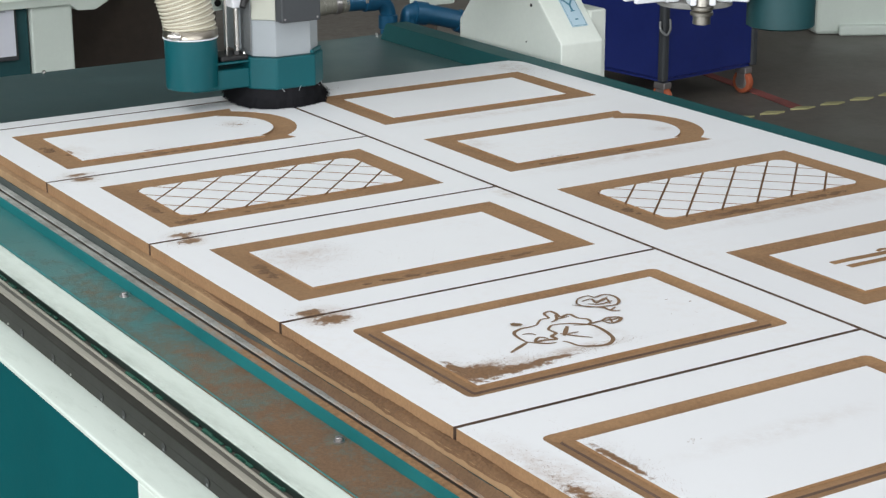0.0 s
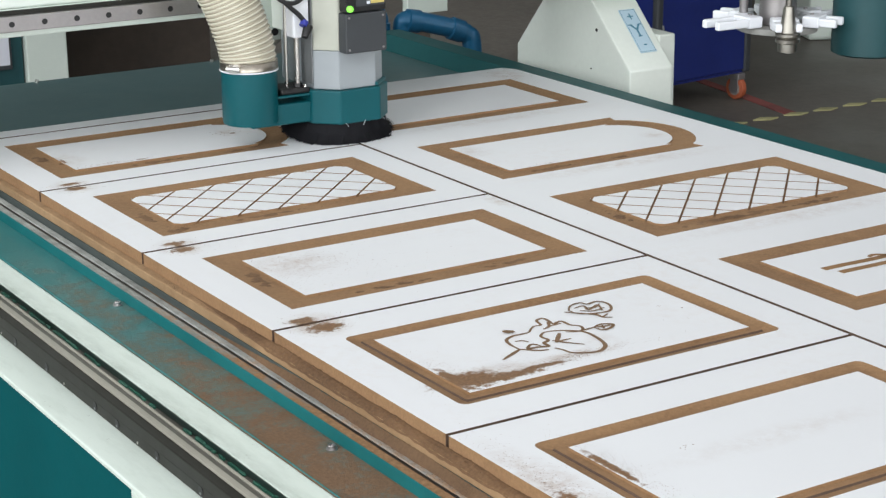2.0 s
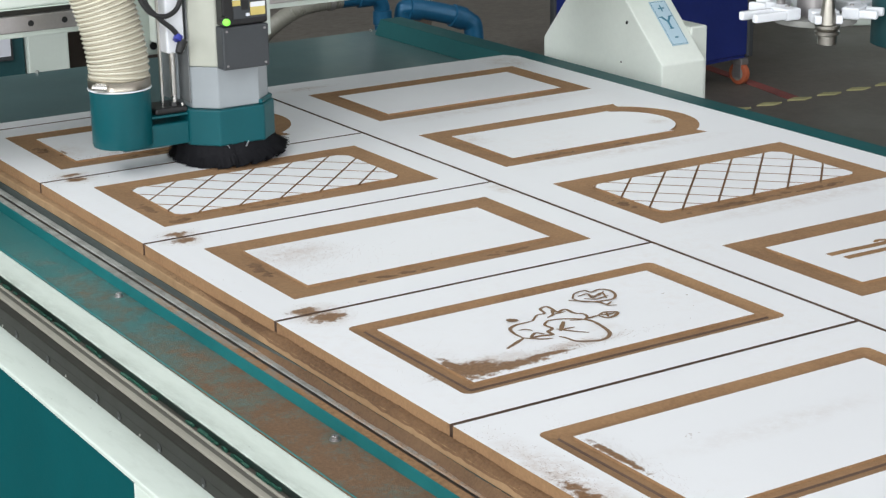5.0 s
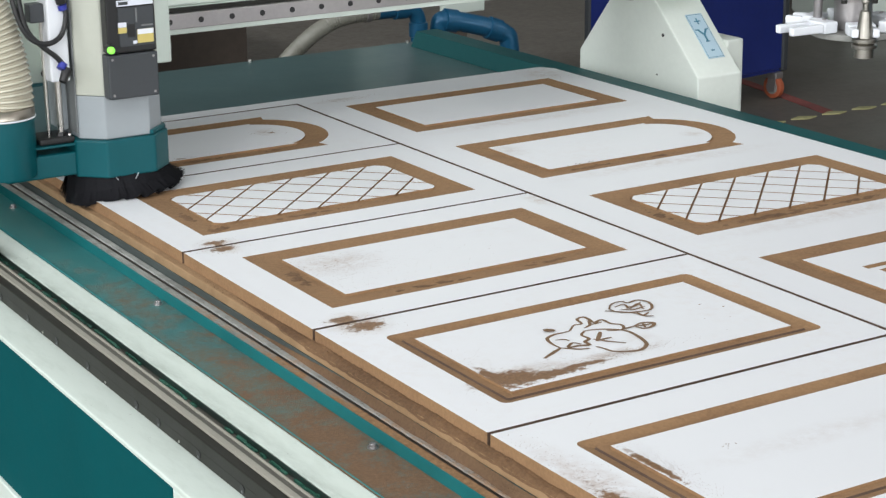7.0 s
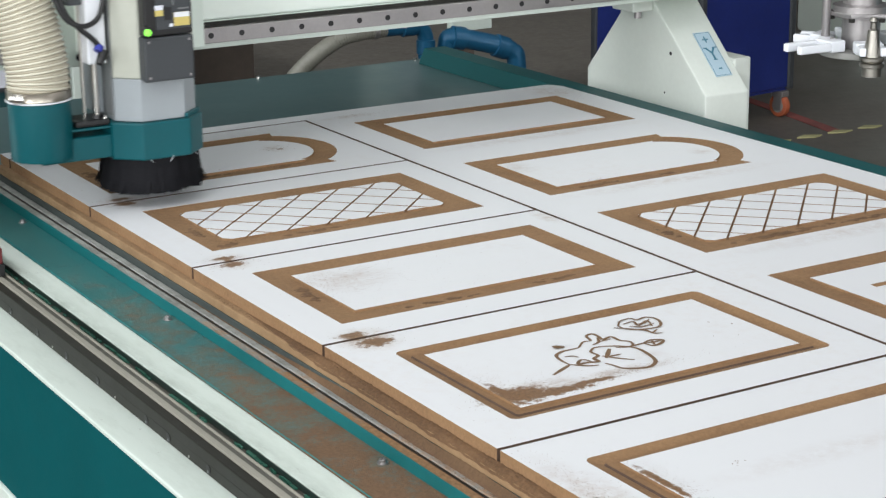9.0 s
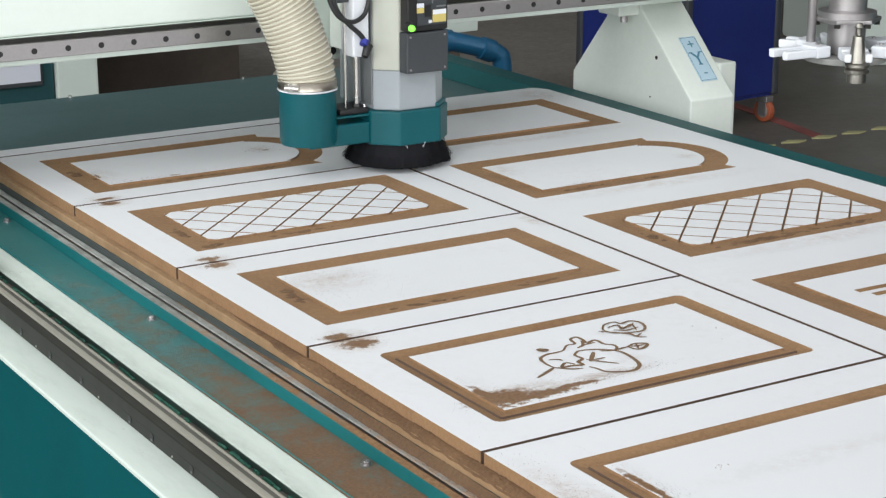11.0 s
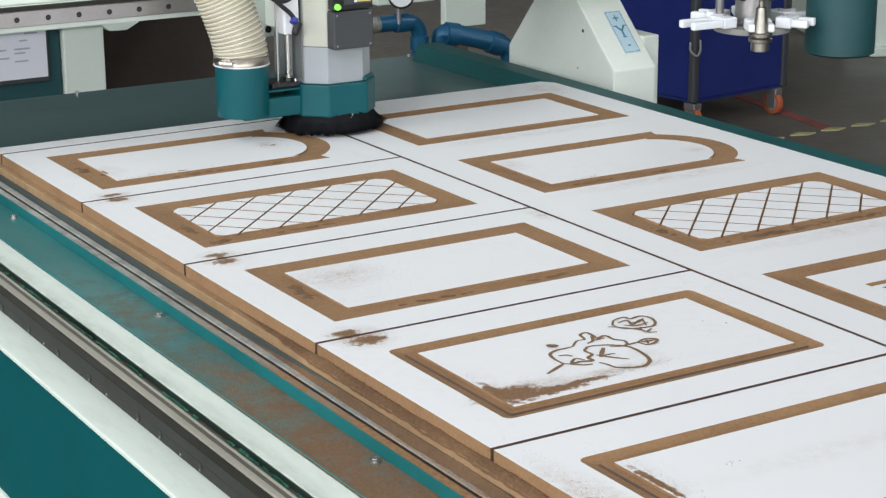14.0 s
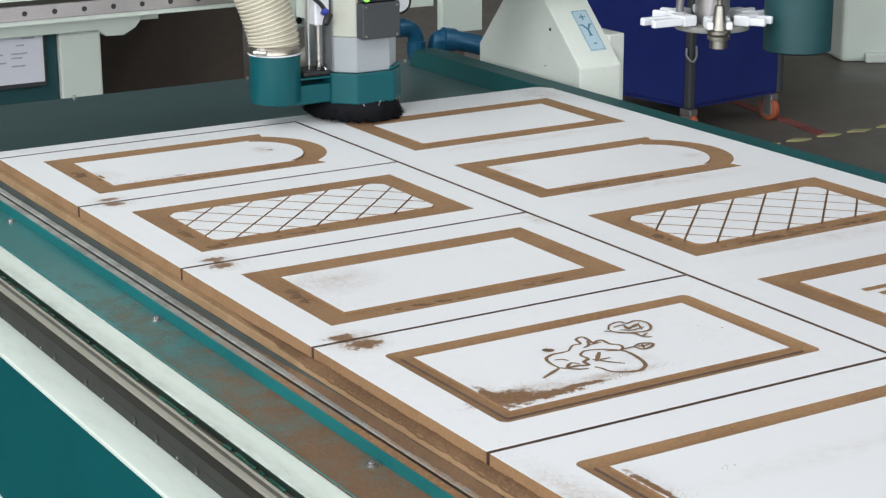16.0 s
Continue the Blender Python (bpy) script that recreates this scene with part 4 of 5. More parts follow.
def build_gantry():
    g = thing("gantry", "cream enamelled gantry bridge with a steel guide rail", "machine gantry")
    part("beam", box(-0.30, 0.170, 0.262, 1.52, 0.36, 0.60, 0.004), BEAM_PAINT, g, "cream enamelled bridge beam")
    part("rail_seat", box(-0.30, 0.166, 0.212, 1.52, 0.44, 0.2615, 0.003), CREAM, g)
    part("shadow_strip", box(-0.29, 0.160, 0.2525, 1.45, 0.1655, 0.2605), DARK_STEEL, g)
    rail = part("guide_rail", box(-0.29, 0.150, 0.224, 1.45, 0.1655, 0.252, 0.0015), STEEL, g, "brushed steel guide rail with dark bolt holes")
    hole = mesh_from(cyl(0.0052, 0.0052, -0.0006, 0.0007, 16, pose(0, 0, 0, 90, 0, 0)), "bolt_hole", BLACK)
    for k in range(29):
        ob = new("bolt_hole", hole)
        ob.parent = rail
        ob.matrix_basis = pose(-0.241 + 0.06 * k, 0.1498, RAIL_Z)
    profile = [(0.102, -0.36), (0.525, -0.36), (0.525, 0.013), (0.405, 0.150), (0.37, 0.2115), (0.308, 0.2115), (0.102, 0.014)]
    leg = part("leg", yz_prism(profile, 1.385, 1.500), LEG_PAINT, g, "cream enamelled gantry leg with slanting front")
    part("side_cover", box(1.5005, 0.150, -0.33, 1.545, 0.42, 0.075, 0.004), LEG_PAINT, g, "cream side cover")
    slope = math.degrees(math.atan2(0.1905, 0.198))
    lab = part("label", box(-0.0215, -0.058, 0, 0.0215, 0.058, 0.0012), LABEL_BLUE, leg, "pale blue sticker reading + Y -")
    lab.matrix_basis = Matrix.Translation((1.458, 0.174, 0.0850)) @ pose(0, 0, 0, slope, 0, 0)
    rim = bmesh.new()
    for b in ((-0.0198, -0.056, 0.0198, -0.0552), (-0.0198, 0.0552, 0.0198, 0.056), (-0.0198, -0.0552, -0.0191, 0.0552), (0.0191, -0.0552, 0.0198, 0.0552)):
        box(b[0], b[1], 0.0012, b[2], b[3], 0.0016, 0, rim)
    part("border", rim, LABEL_INK, lab)
    for word, y, size in (("+", 0.026, 0.034), ("Y", -0.015, 0.046), ("-", -0.046, 0.034)):
        font = bpy.data.curves.new("letter", "FONT")
        font.body, font.size, font.align_x, font.extrude = word, size, "CENTER", 0.0003
        tmp = bpy.data.objects.new("letter", font)
        me = bpy.data.meshes.new_from_object(tmp)
        bpy.data.objects.remove(tmp)
        me.materials.append(LABEL_INK)
        ob = new("letter", me)
        ob.parent = lab
        ob.matrix_basis = pose(0, y, 0.0018)
    for x, y in ((-0.0122, 0.0160), (0.0122, 0.0160), (0.0, -0.0150)):
        part("letter_serif", box(x - 0.0052, y - 0.0011, 0.0013, x + 0.0052, y + 0.0011, 0.0021), LABEL_INK, lab)
    part("bolt_hole", cyl(0.004, 0.004, 0, 0.001, 12, pose(1.3852, 0.222, 0.087, 0, -90, 0)), BLACK, leg)
    part("bolt_hole", cyl(0.002, 0.002, 0, 0.001, 10, pose(1.3852, 0.24, 0.0, 0, -90, 0)), BLACK, leg)
    part("stop_bracket", box(1.330, 0.285, 0.170, 1.384, 0.36, 0.2115, 0.003), LEG_PAINT, g)
    part("stop_screw", cyl(0.008, 0.008, 0.155, 0.1695, 12, Matrix.Translation((1.355, 0.30, 0))), STEEL, g)
    profile = [(0.120, -0.095), (0.525, -0.095), (0.525, 0.013), (0.405, 0.150), (0.37, 0.2115), (0.308, 0.2115), (0.120, 0.014)]
    part("leg", yz_prism(profile, -0.330, -0.222), LEG_PAINT, g)
    s = part("slider", box(-0.2215, -0.105, -0.0595, -0.188, 0.119, -0.012, 0.003), RED_SEAL, g, "dark red slide block with black end cap")
    part("seal", box(-0.2215, -0.1150, -0.0395, -0.189, -0.1055, -0.014, 0.002), RED_SEAL, s)
    part("end_cap", box(-0.2225, -0.1165, -0.0595, -0.187, -0.1055, -0.040, 0.002), BLACK, s)
    return g


TUFTS = 20
HOSE_X = -0.189


def build_head():
    hd = thing("milling_unit", "router spindle with teal dust hood, black brush and ribbed hose", "milling unit")
    hood = part("dust_hood", prism(octagon(0.0805, 0.042), 0.036, 0.098, 0.003), HOOD_TEAL, hd, "teal painted octagonal dust hood")
    part("hood_lip", prism([(-0.03, 0.02), (0.0405, -0.077), (0.078, -0.0400), (0.078, 0.04), (0.0405, 0.078), (-0.03, 0.078)], 0.0985, 0.106, 0.002), HOOD_TEAL, hood)
    part("arm", box(-0.20, -0.040, 0.040, -0.0795, 0.040, 0.078, 0.003), HOOD_TEAL, hd, "flat teal suction arm")
    part("arm_plate", box(-0.165, -0.038, 0.0885, -0.0795, 0.060, 0.0925, 0.001), HOOD_TEAL, hd)
    part("hose_cup", lathe(((0.0488, 0.048), (0.0503, 0.052), (0.0503, 0.1445), (0.047, 0.1455)), 40, Matrix.Translation((HOSE_X, -0.012, 0))), HOOD_TEAL, hd, "teal round hose socket", smooth=True)
    # clamp and ribbed hose
    part("socket_rim", lathe(((0.0495, 0.1438), (0.0528, 0.1440), (0.0534, 0.1452), (0.0528, 0.1464), (0.0495, 0.1466)), 40, Matrix.Translation((HOSE_X, -0.012, 0))), WHITE_PLASTIC, hd, "pale rolled rim of the hose socket", smooth=True)
    clamp = part("hose_clamp", lathe(((0.0510, 0.1468), (0.0522, 0.1475), (0.0518, 0.1485), (0.0518, 0.1610), (0.0522, 0.1622), (0.0510, 0.1630)), 40, Matrix.Translation((HOSE_X, -0.012, 0))), CLAMP_STEEL, hd, "polished steel hose clamp", smooth=True)
    part("clamp_screw", cyl(0.0055, 0.0055, -0.013, 0.013, 12, pose(HOSE_X - 0.045, -0.043, 0.154, 90, 0, 40)), CHROME, clamp)
    part("screw_housing", box(-0.004, -0.008, -0.008, 0.006, 0.008, 0.008, 0.001), CHROME, clamp, at=pose(HOSE_X - 0.043, -0.041, 0.154, 0, 0, 45))
    hose = [(HOSE_X, -0.012, 0.152), (HOSE_X - 0.003, -0.010, 0.185), (HOSE_X - 0.016, -0.004, 0.235), (HOSE_X - 0.036, 0.004, 0.29), (HOSE_X - 0.072, 0.012, 0.36), (HOSE_X - 0.115, 0.02, 0.45), (HOSE_X - 0.165, 0.03, 0.56)]
    pitch = 0.0084
    wall = part("suction_hose", tube(hose, 0.0490, 32, lambda s: 0.0012 * math.cos(2 * math.pi * s / pitch), 60), HOSE, hd, "ribbed cream translucent plastic suction hose", smooth=True)
    line, coil, run, side = smooth_line(hose, 60), [], 0.0, None
    for i, p in enumerate(line):
        d = (line[min(i + 1, len(line) - 1)] - line[max(i - 1, 0)]).normalized()
        side = d.orthogonal().normalized() if side is None else (side - d * side.dot(d)).normalized()
        step = (line[min(i + 1, len(line) - 1)] - p).length
        for k in range(max(1, int(step / pitch * 24))):
            a = 2 * math.pi * (run + step * k / max(1, int(step / pitch * 24))) / pitch
            q = p + d * step * k / max(1, int(step / pitch * 24))
            coil.append(q + 0.0500 * (math.cos(a) * side + math.sin(a) * d.cross(side)))
        run += step
    part("spiral_rib", tube(coil, 0.0019, 6, None, 1), HOSE_RIB, wall, "pale stiff spiral rib", smooth=True)
    # brush: a ring of bristle tufts, each hinged under the hood so that it splays when pressed on the board
    brush = part("brush", cyl(0.074, 0.074, 0.045, 0.060, 32), BRISTLE, hd, "black bristle skirt under the hood")
    tufts = []
    for n in range(TUFTS):
        mid = 2 * math.pi * (n + 0.5) / TUFTS
        sq = min(1.06, 1 / max(abs(math.cos(mid)), abs(math.sin(mid)), (abs(math.cos(mid)) + abs(math.sin(mid))) / 1.525))
        hinge = Vector((0.070 * sq * math.cos(mid), 0.070 * sq * math.sin(mid), 0.045))
        bm = bmesh.new()
        for k in range(420):
            a = mid + (random.random() - 0.5) * 2 * math.pi / TUFTS * 1.25
            r0 = 0.0755 * sq + random.uniform(-0.010, 0.003)
            lean = 0.006 + 0.010 * noise.noise((math.cos(a) * 2.3, math.sin(a) * 2.3, 3)) + random.uniform(-0.006, 0.006)
            low = 0.0005 + abs(random.gauss(0, 0.0028)) + 0.006 * max(0, noise.noise((math.cos(a) * 5, math.sin(a) * 5, 9)))
            ca, sa, w = math.cos(a), math.sin(a), 0.0011
            sk = 0.005 * noise.noise((math.cos(a) * 9, math.sin(a) * 9, 5)) + random.uniform(-0.0015, 0.0015)
            prev = None
            for f, z, ww in ((-0.3, 0.060, w), (0.0, 0.042, w), (0.45, 0.022, w), (1.0, low, w * 0.6)):
                g = max(f, 0)
                r = r0 + lean * g * g
                cur = [bm.verts.new(Vector((r * ca - (e * ww + sk * g) * sa, r * sa + (e * ww + sk * g) * ca, z)) - hinge) for e in (-1, 1)]
                if prev:
                    bm.faces.new((prev[0], prev[1], cur[1], cur[0]))
                prev = cur
        tufts.append((part("bristle_tuft", bm, BRISTLE, brush), hinge, mid))
    part("brush_core", lathe(((0.050, 0.010), (0.064, 0.006), (0.068, 0.020), (0.070, 0.043)), 24), BRISTLE, brush)
    # pale swarf threads caught under the hood rim
    for a, lean in ((-112, 0.003), (-84, -0.004), (-52, 0.004), (-30, -0.003)):
        c, q = math.cos(radians(a)), math.sin(radians(a))
        part("swarf_thread", tube([(0.083 * c, 0.083 * q, 0.040), (0.086 * c - lean * q, 0.086 * q + lean * c, 0.036), (0.087 * c - 2 * lean * q, 0.087 * q + 2 * lean * c, 0.032)], 0.0004, 5, None, 4), WHITE_PLASTIC, hood, "pale curled swarf thread")
    # spindle
    part("skirt", prism(octagon(0.0715, 0.038), 0.0985, 0.1695, 0.002), SKIRT, hd, "pale grey plastic spindle skirt")
    part("column", prism(octagon(0.0715, 0.038), 0.170, 0.52, 0.002), HEAD_PAINT, hd, "dull cream spindle housing")
    part("slide_plate", box(-0.0745, -0.037, 0.1075, -0.0718, 0.037, 0.33, 0.001), PLATE_GREY, hd, "dark grey slide plate beside the spindle")
    motor = part("motor_box", box(-0.0385, -0.100, 0.168, 0.047, -0.0725, 0.240, 0.003), BOX_GREY, hd, "dark grey motor terminal box")
    for x in (-0.031, 0.039):
        for z in (0.175, 0.233):
            part("screw", cyl(0.0022, 0.0022, 0, 0.001, 8, pose(x, -0.1001, z, 90)), STEEL, motor)
    upper = part("drive_panel", box(-0.036, -0.098, 0.2415, 0.047, -0.0725, 0.40, 0.003), BLACK, hd, "black drive cover with stickers")
    part("window", box(-0.016, -0.0995, 0.252, 0.043, -0.0982, 0.314), BOX_GREY, upper)
    part("sticker", box(0.014, -0.1012, 0.256, 0.041, -0.1000, 0.278), STICKER, upper, "yellow and white sticker")
    part("sticker", box(0.014, -0.1016, 0.270, 0.041, -0.1013, 0.278), WHITE_PLASTIC, upper)
    part("sticker", box(-0.018, -0.1012, 0.274, -0.004, -0.1000, 0.283), STICKER, upper, "small yellow sticker")
    part("sticker", box(-0.018, -0.1012, 0.2834, -0.004, -0.1000, 0.291), PAPER, upper)
    part("sticker", box(0.006, -0.1012, 0.2555, 0.0125, -0.1000, 0.2605), PAPER, upper)
    part("clip", box(0.0125, -0.1008, 0.290, 0.0148, -0.1000, 0.312), PLATE_GREY, upper)
    part("clip", box(-0.002, -0.1008, 0.2665, 0.0105, -0.1000, 0.2875), BLACK, upper)
    part("clip", box(0.022, -0.1008, 0.2825, 0.041, -0.1000, 0.2850), PLATE_GREY, upper)
    part("nameplate", box(-0.018, -0.1012, 0.317, 0.043, -0.0985, 0.326), PAPER, upper, "white strip with a dark mark")
    part("mark", box(-0.016, -0.1018, 0.319, 0.0, -0.1013, 0.324), BOX_GREY, upper)
    lamp = part("lamp_socket", cyl(0.0080, 0.0080, 0, 0.016, 20, pose(-0.036, -0.0985, 0.252, 90), 0.001), BLACK, hd)
    part("indicator_lamp", lathe(((0.0058, 0.0), (0.0060, 0.004), (0.0048, 0.008), (0.0022, 0.010)), 20, pose(-0.0385, -0.1147, 0.252, 90)), GREEN_LIGHT, lamp, "glowing green indicator lamp", smooth=True)
    # carriage, rods and cable
    part("carriage_plate", box(-0.150, 0.118, 0.165, 0.118, 0.146, 0.60, 0.003), CREAM, hd, "cream carriage plate")
    part("carriage_wing", box(0.1185, 0.122, 0.174, 0.164, 0.1455, 0.60, 0.003), CREAM, hd)
    part("mount", box(-0.075, 0.0725, 0.19, 0.070, 0.1175, 0.52, 0.002), LEG_PAINT, hd)
    part("bolt_hole", cyl(0.007, 0.007, 0, 0.002, 16, pose(-0.069, 0.1178, 0.181, 90)), BLACK, hd)
    part("bolt_hole", cyl(0.006, 0.006, 0, 0.002, 16, pose(0.100, 0.1178, 0.255, 90)), BLACK, hd)
    for x, y, r in ((-0.114, -0.012, 0.0030), (-0.096, -0.020, 0.0052)):
        part("guide_rod", cyl(r, r, 0.093, 0.30, 16, Matrix.Translation((x, y, 0))), CHROME, hd, smooth=True)
    base = part("rod_base", box(-0.138, -0.036, 0.093, -0.078, 0.026, 0.104, 0.004), BLACK, hd, "black rubber rod base")
    part("rod_nut", cyl(0.0085, 0.0075, 0.104, 0.110, 6, Matrix.Translation((-0.096, -0.020, 0))), BLACK, base)
    part("screw", cyl(0.0032, 0.0026, 0.104, 0.109, 10, Matrix.Translation((-0.086, -0.030, 0))), CHROME, base, smooth=True)
    part("cylinder_body", box(-0.113, -0.042, 0.196, -0.081, 0.002, 0.50, 0.003), WHITE_PLASTIC, hd, "white pneumatic cylinder")
    part("valve_block", box(-0.137, -0.030, 0.292, -0.1135, -0.004, 0.322, 0.002), BOX_GREY, hd, "dark pneumatic valve block")
    part("back_shroud", box(-0.0860, 0.004, 0.1065, -0.0725, 0.060, 0.195, 0.002), SKIRT, hd)
    part("side_cover", box(-0.0805, -0.030, 0.20, -0.0750, 0.05, 0.5, 0.002), BOX_GREY, hd, "dark grey strip beside the cylinder")
    cable = part("cable", tube([(-0.160, -0.03, 0.40), (-0.158, -0.045, 0.33), (-0.150, -0.052, 0.285), (-0.128, -0.055, 0.258), (-0.108, -0.056, 0.240), (-0.094, -0.056, 0.222)], 0.0044, 10), BLACK, hd, "black looped cable with blue plug", smooth=True)
    part("cable", tube([(-0.170, -0.03, 0.40), (-0.166, -0.046, 0.32), (-0.150, -0.054, 0.276), (-0.122, -0.056, 0.262), (-0.096, -0.052, 0.272), (-0.084, -0.048, 0.300), (-0.086, -0.044, 0.318)], 0.0042, 10), BLACK, hd, "black looped cable", smooth=True)
    part("plug_ring", cyl(0.0074, 0.0074, 0, 0.010, 14, pose(-0.097, -0.056, 0.228, 160, 35, 0)), BLUE_CAP, cable, smooth=True)
    part("plug", cyl(0.0088, 0.006, 0, 0.024, 14, pose(-0.091, -0.058, 0.219, 160, 35, 0), 0.001), BLACK, cable, smooth=True)
    upper_plug = part("upper_plug", cyl(0.0085, 0.0085, 0, 0.030, 14, pose(-0.089, -0.046, 0.322, 0, -14, 0), 0.001), BLACK, hd, "black elbow plug with a blue ring", smooth=True)
    part("plug_ring", cyl(0.0074, 0.0074, 0, 0.008, 14, pose(-0.087, -0.046, 0.312, 0, -14, 0)), BLUE_CAP, upper_plug, smooth=True)
    return hd, brush, tufts, wall


def tool_holder(parent, x, y, z, up=1):
    m = pose(x, y, z, 0 if up > 0 else 180)
    part("tool_holder", lathe(((0.012, -0.030), (0.018, -0.028), (0.018, -0.012), (0.023, -0.010), (0.0235, -0.004), (0.019, -0.001), (0.0235, 0.002), (0.0235, 0.007), (0.0165, 0.009), (0.010, 0.058), (0.006, 0.060), (0.006, 0.072), (0.009, 0.075), (0.006, 0.082)), 28, m), TOOL_STEEL, parent, "ground steel tapered tool holder", smooth=True)


def build_carousel():
    """Disc tool magazine hung beside the gantry leg: origin at the disc centre."""
    c = thing("tool_carousel", "round tool changer with white forks and steel tool holders", "tool changer")
    part("disc", cyl(0.078, 0.078, -0.010, 0.002, 48, bevel=0.002), GREY_BED, c, "grey metal disc")
    part("drum", lathe(((0.030, 0.0025), (0.036, 0.004), (0.036, 0.060), (0.055, 0.064), (0.055, 0.085), (0.036, 0.088), (0.036, 0.31)), 40), STEEL, c, "bright ringed drum above the disc", smooth=True)
    for k in range(6):
        a = 178 + 60 * k
        m = pose(0.070 * math.cos(radians(a)), 0.070 * math.sin(radians(a)), 0.014, 0, 0, a)
        f = bmesh.new()
        box(-0.012, -0.026, -0.011, 0.022, 0.026, 0.011, 0.003, f)
        prong = 0.096 if k == 0 else 0.056
        box(0.0215, -0.026, -0.008, prong, -0.013, 0.008, 0.003, f)
        box(0.0215, 0.013, -0.008, prong, 0.026, 0.008, 0.003, f)
        f.transform(m)
        fork = part("fork", f, WHITE_PLASTIC, c, "white plastic tool fork")
        bolt = cyl(0.004, 0.004, 0.011, 0.014, 8)
        bolt.transform(m)
        part("bolt", bolt, STEEL, fork)
        if k == 1:
            tool_holder(c, 0.112 * math.cos(radians(a)), 0.112 * math.sin(radians(a)), -0.004)
    part("post", cyl(0.0085, 0.0085, 0.026, 0.31, 20, Matrix.Translation((-0.062, 0.030, 0)), 0.001), STEEL, c, "grey steel post", smooth=True)
    part("post_foot", cyl(0.013, 0.013, 0.0025, 0.0255, 20, Matrix.Translation((-0.062, 0.030, 0)), 0.001), WHITE_PLASTIC, c, smooth=True)
    part("top_plate", cyl(0.066, 0.066, 0.0655, 0.074, 6, bevel=0.002), STEEL, c, "thick steel index plate")
    for k in range(6):
        part("index_bolt", cyl(0.006, 0.006, 0.058, 0.0652, 8, pose(0.057 * math.cos(k * 1.047 + 0.5), 0.057 * math.sin(k * 1.047 + 0.5), 0)), DARK_STEEL, c)
    part("hanger", box(-0.030, 0.03, 0.311, 0.030, 0.4195, 0.36, 0.004), CREAM, c)
    part("cover", lathe(((0.064, -0.060), (0.071, -0.056), (0.071, 0.32), (0.064, 0.324)), 48, Matrix.Translation((0.162, -0.085, 0))), TEAL_DIM, c, "teal rounded sheet-metal cover", smooth=True)
    part("cover_bar", box(0.0305, -0.02, 0.315, 0.16, 0.03, 0.35, 0.004), CREAM, c)
    return c


gantry, carousel = build_gantry(), build_carousel()
head, brush, tufts, hose_wall = build_head()


# ---- far end: pipes, pump frame ----
def pipe_thing(name, label, pts, r, mat, cuffs=()):
    t = thing(name, label, "pipe")
    part("pipe", tube(pts, r, 20), mat, t, smooth=True)
    for x, y, z, rx, ry, rz in cuffs:
        part("cuff", lathe(((r * 1.0, -0.02), (r * 1.18, -0.018), (r * 1.18, 0.018), (r * 1.0, 0.02)), 24, pose(x, y, z, rx, ry, rz)), mat, t, smooth=True)
    return t


pipe_thing("vacuum_pipe", "glossy blue vacuum pipe elbow behind the table", [(1.512, 2.30, -0.45), (1.512, 2.30, -0.13), (1.512, 2.30, -0.075), (1.507, 2.30, -0.050), (1.493, 2.30, -0.035), (1.470, 2.30, -0.029), (1.375, 2.30, -0.028)], 0.022, PIPE_BLUE,
           ((1.512, 2.30, -0.088, 0, 0, 0), (1.455, 2.30, -0.029, 0, 90, 0)))
pipe_thing("vacuum_pipe", "glossy blue vacuum pipe running down behind the table", [(1.576, 2.30, -0.30), (1.578, 2.30, -0.10), (1.592, 2.29, -0.070), (1.630, 2.28, -0.076), (1.712, 2.26, -0.098), (1.757, 2.25, -0.118), (1.772, 2.245, -0.16), (1.772, 2.24, -0.40)], 0.027, PIPE_BLUE,
           ((1.606, 2.287, -0.072, 0, 100, -8), (1.727, 2.257, -0.104, 0, 110, -8)))
hose2 = thing("flexible_hose", "clear grey ribbed hose joined to a blue pipe", "hose")
part("hose", tube([(1.385, 2.30, -0.028), (1.32, 2.30, -0.030), (1.25, 2.31, -0.045), (1.17, 2.33, -0.10), (1.10, 2.36, -0.19), (1.06, 2.38, -0.32)], 0.021, 18, lambda s: 0.0018 * abs(math.sin(s * 420)), 22), HOSE_GREY, hose2, smooth=True)
part("clamp", lathe(((0.0225, -0.008), (0.0245, -0.007), (0.0245, 0.007), (0.0225, 0.008)), 24, pose(1.352, 2.30, -0.029, 0, 90, 0)), STEEL, hose2, "steel hose clamp", smooth=True)
gauge = thing("pressure_gauge", "round white pressure gauge with black rim", "gauge")
gm = pose(1.437, 2.27, 0.052, 90, 0, -25)
part("rim", lathe(((0.034, 0.0), (0.036, 0.002), (0.036, 0.020), (0.031, 0.021)), 36, gm), BLACK, gauge, smooth=True)
part("dial", cyl(0.030, 0.030, 0.0212, 0.0222, 36, gm), WHITE_PLASTIC, gauge)
part("needle", box(-0.0012, -0.004, 0.0224, 0.0012, 0.022, 0.0232), BLACK, gauge, at=gm)
part("stem", cyl(0.006, 0.006, -0.028, 0.016, 12, Matrix.Translation((1.437, 2.28, 0))), STEEL, gauge)
pump = thing("pump_stand", "cream painted steel stand behind the table", "stand")
part("plate", box(1.79, 2.62, -0.12, 1.93, 2.65, 0.30, 0.003), CREAM, pump)
part("plate", box(1.58, 2.75, -0.05, 1.68, 2.78, 0.30, 0.003), CREAM, pump)
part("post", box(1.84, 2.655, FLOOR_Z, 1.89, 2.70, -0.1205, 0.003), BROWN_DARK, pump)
part("base", box(1.58, 2.651, -0.04, 1.78, 2.749, 0.0, 0.003), CREAM, pump)


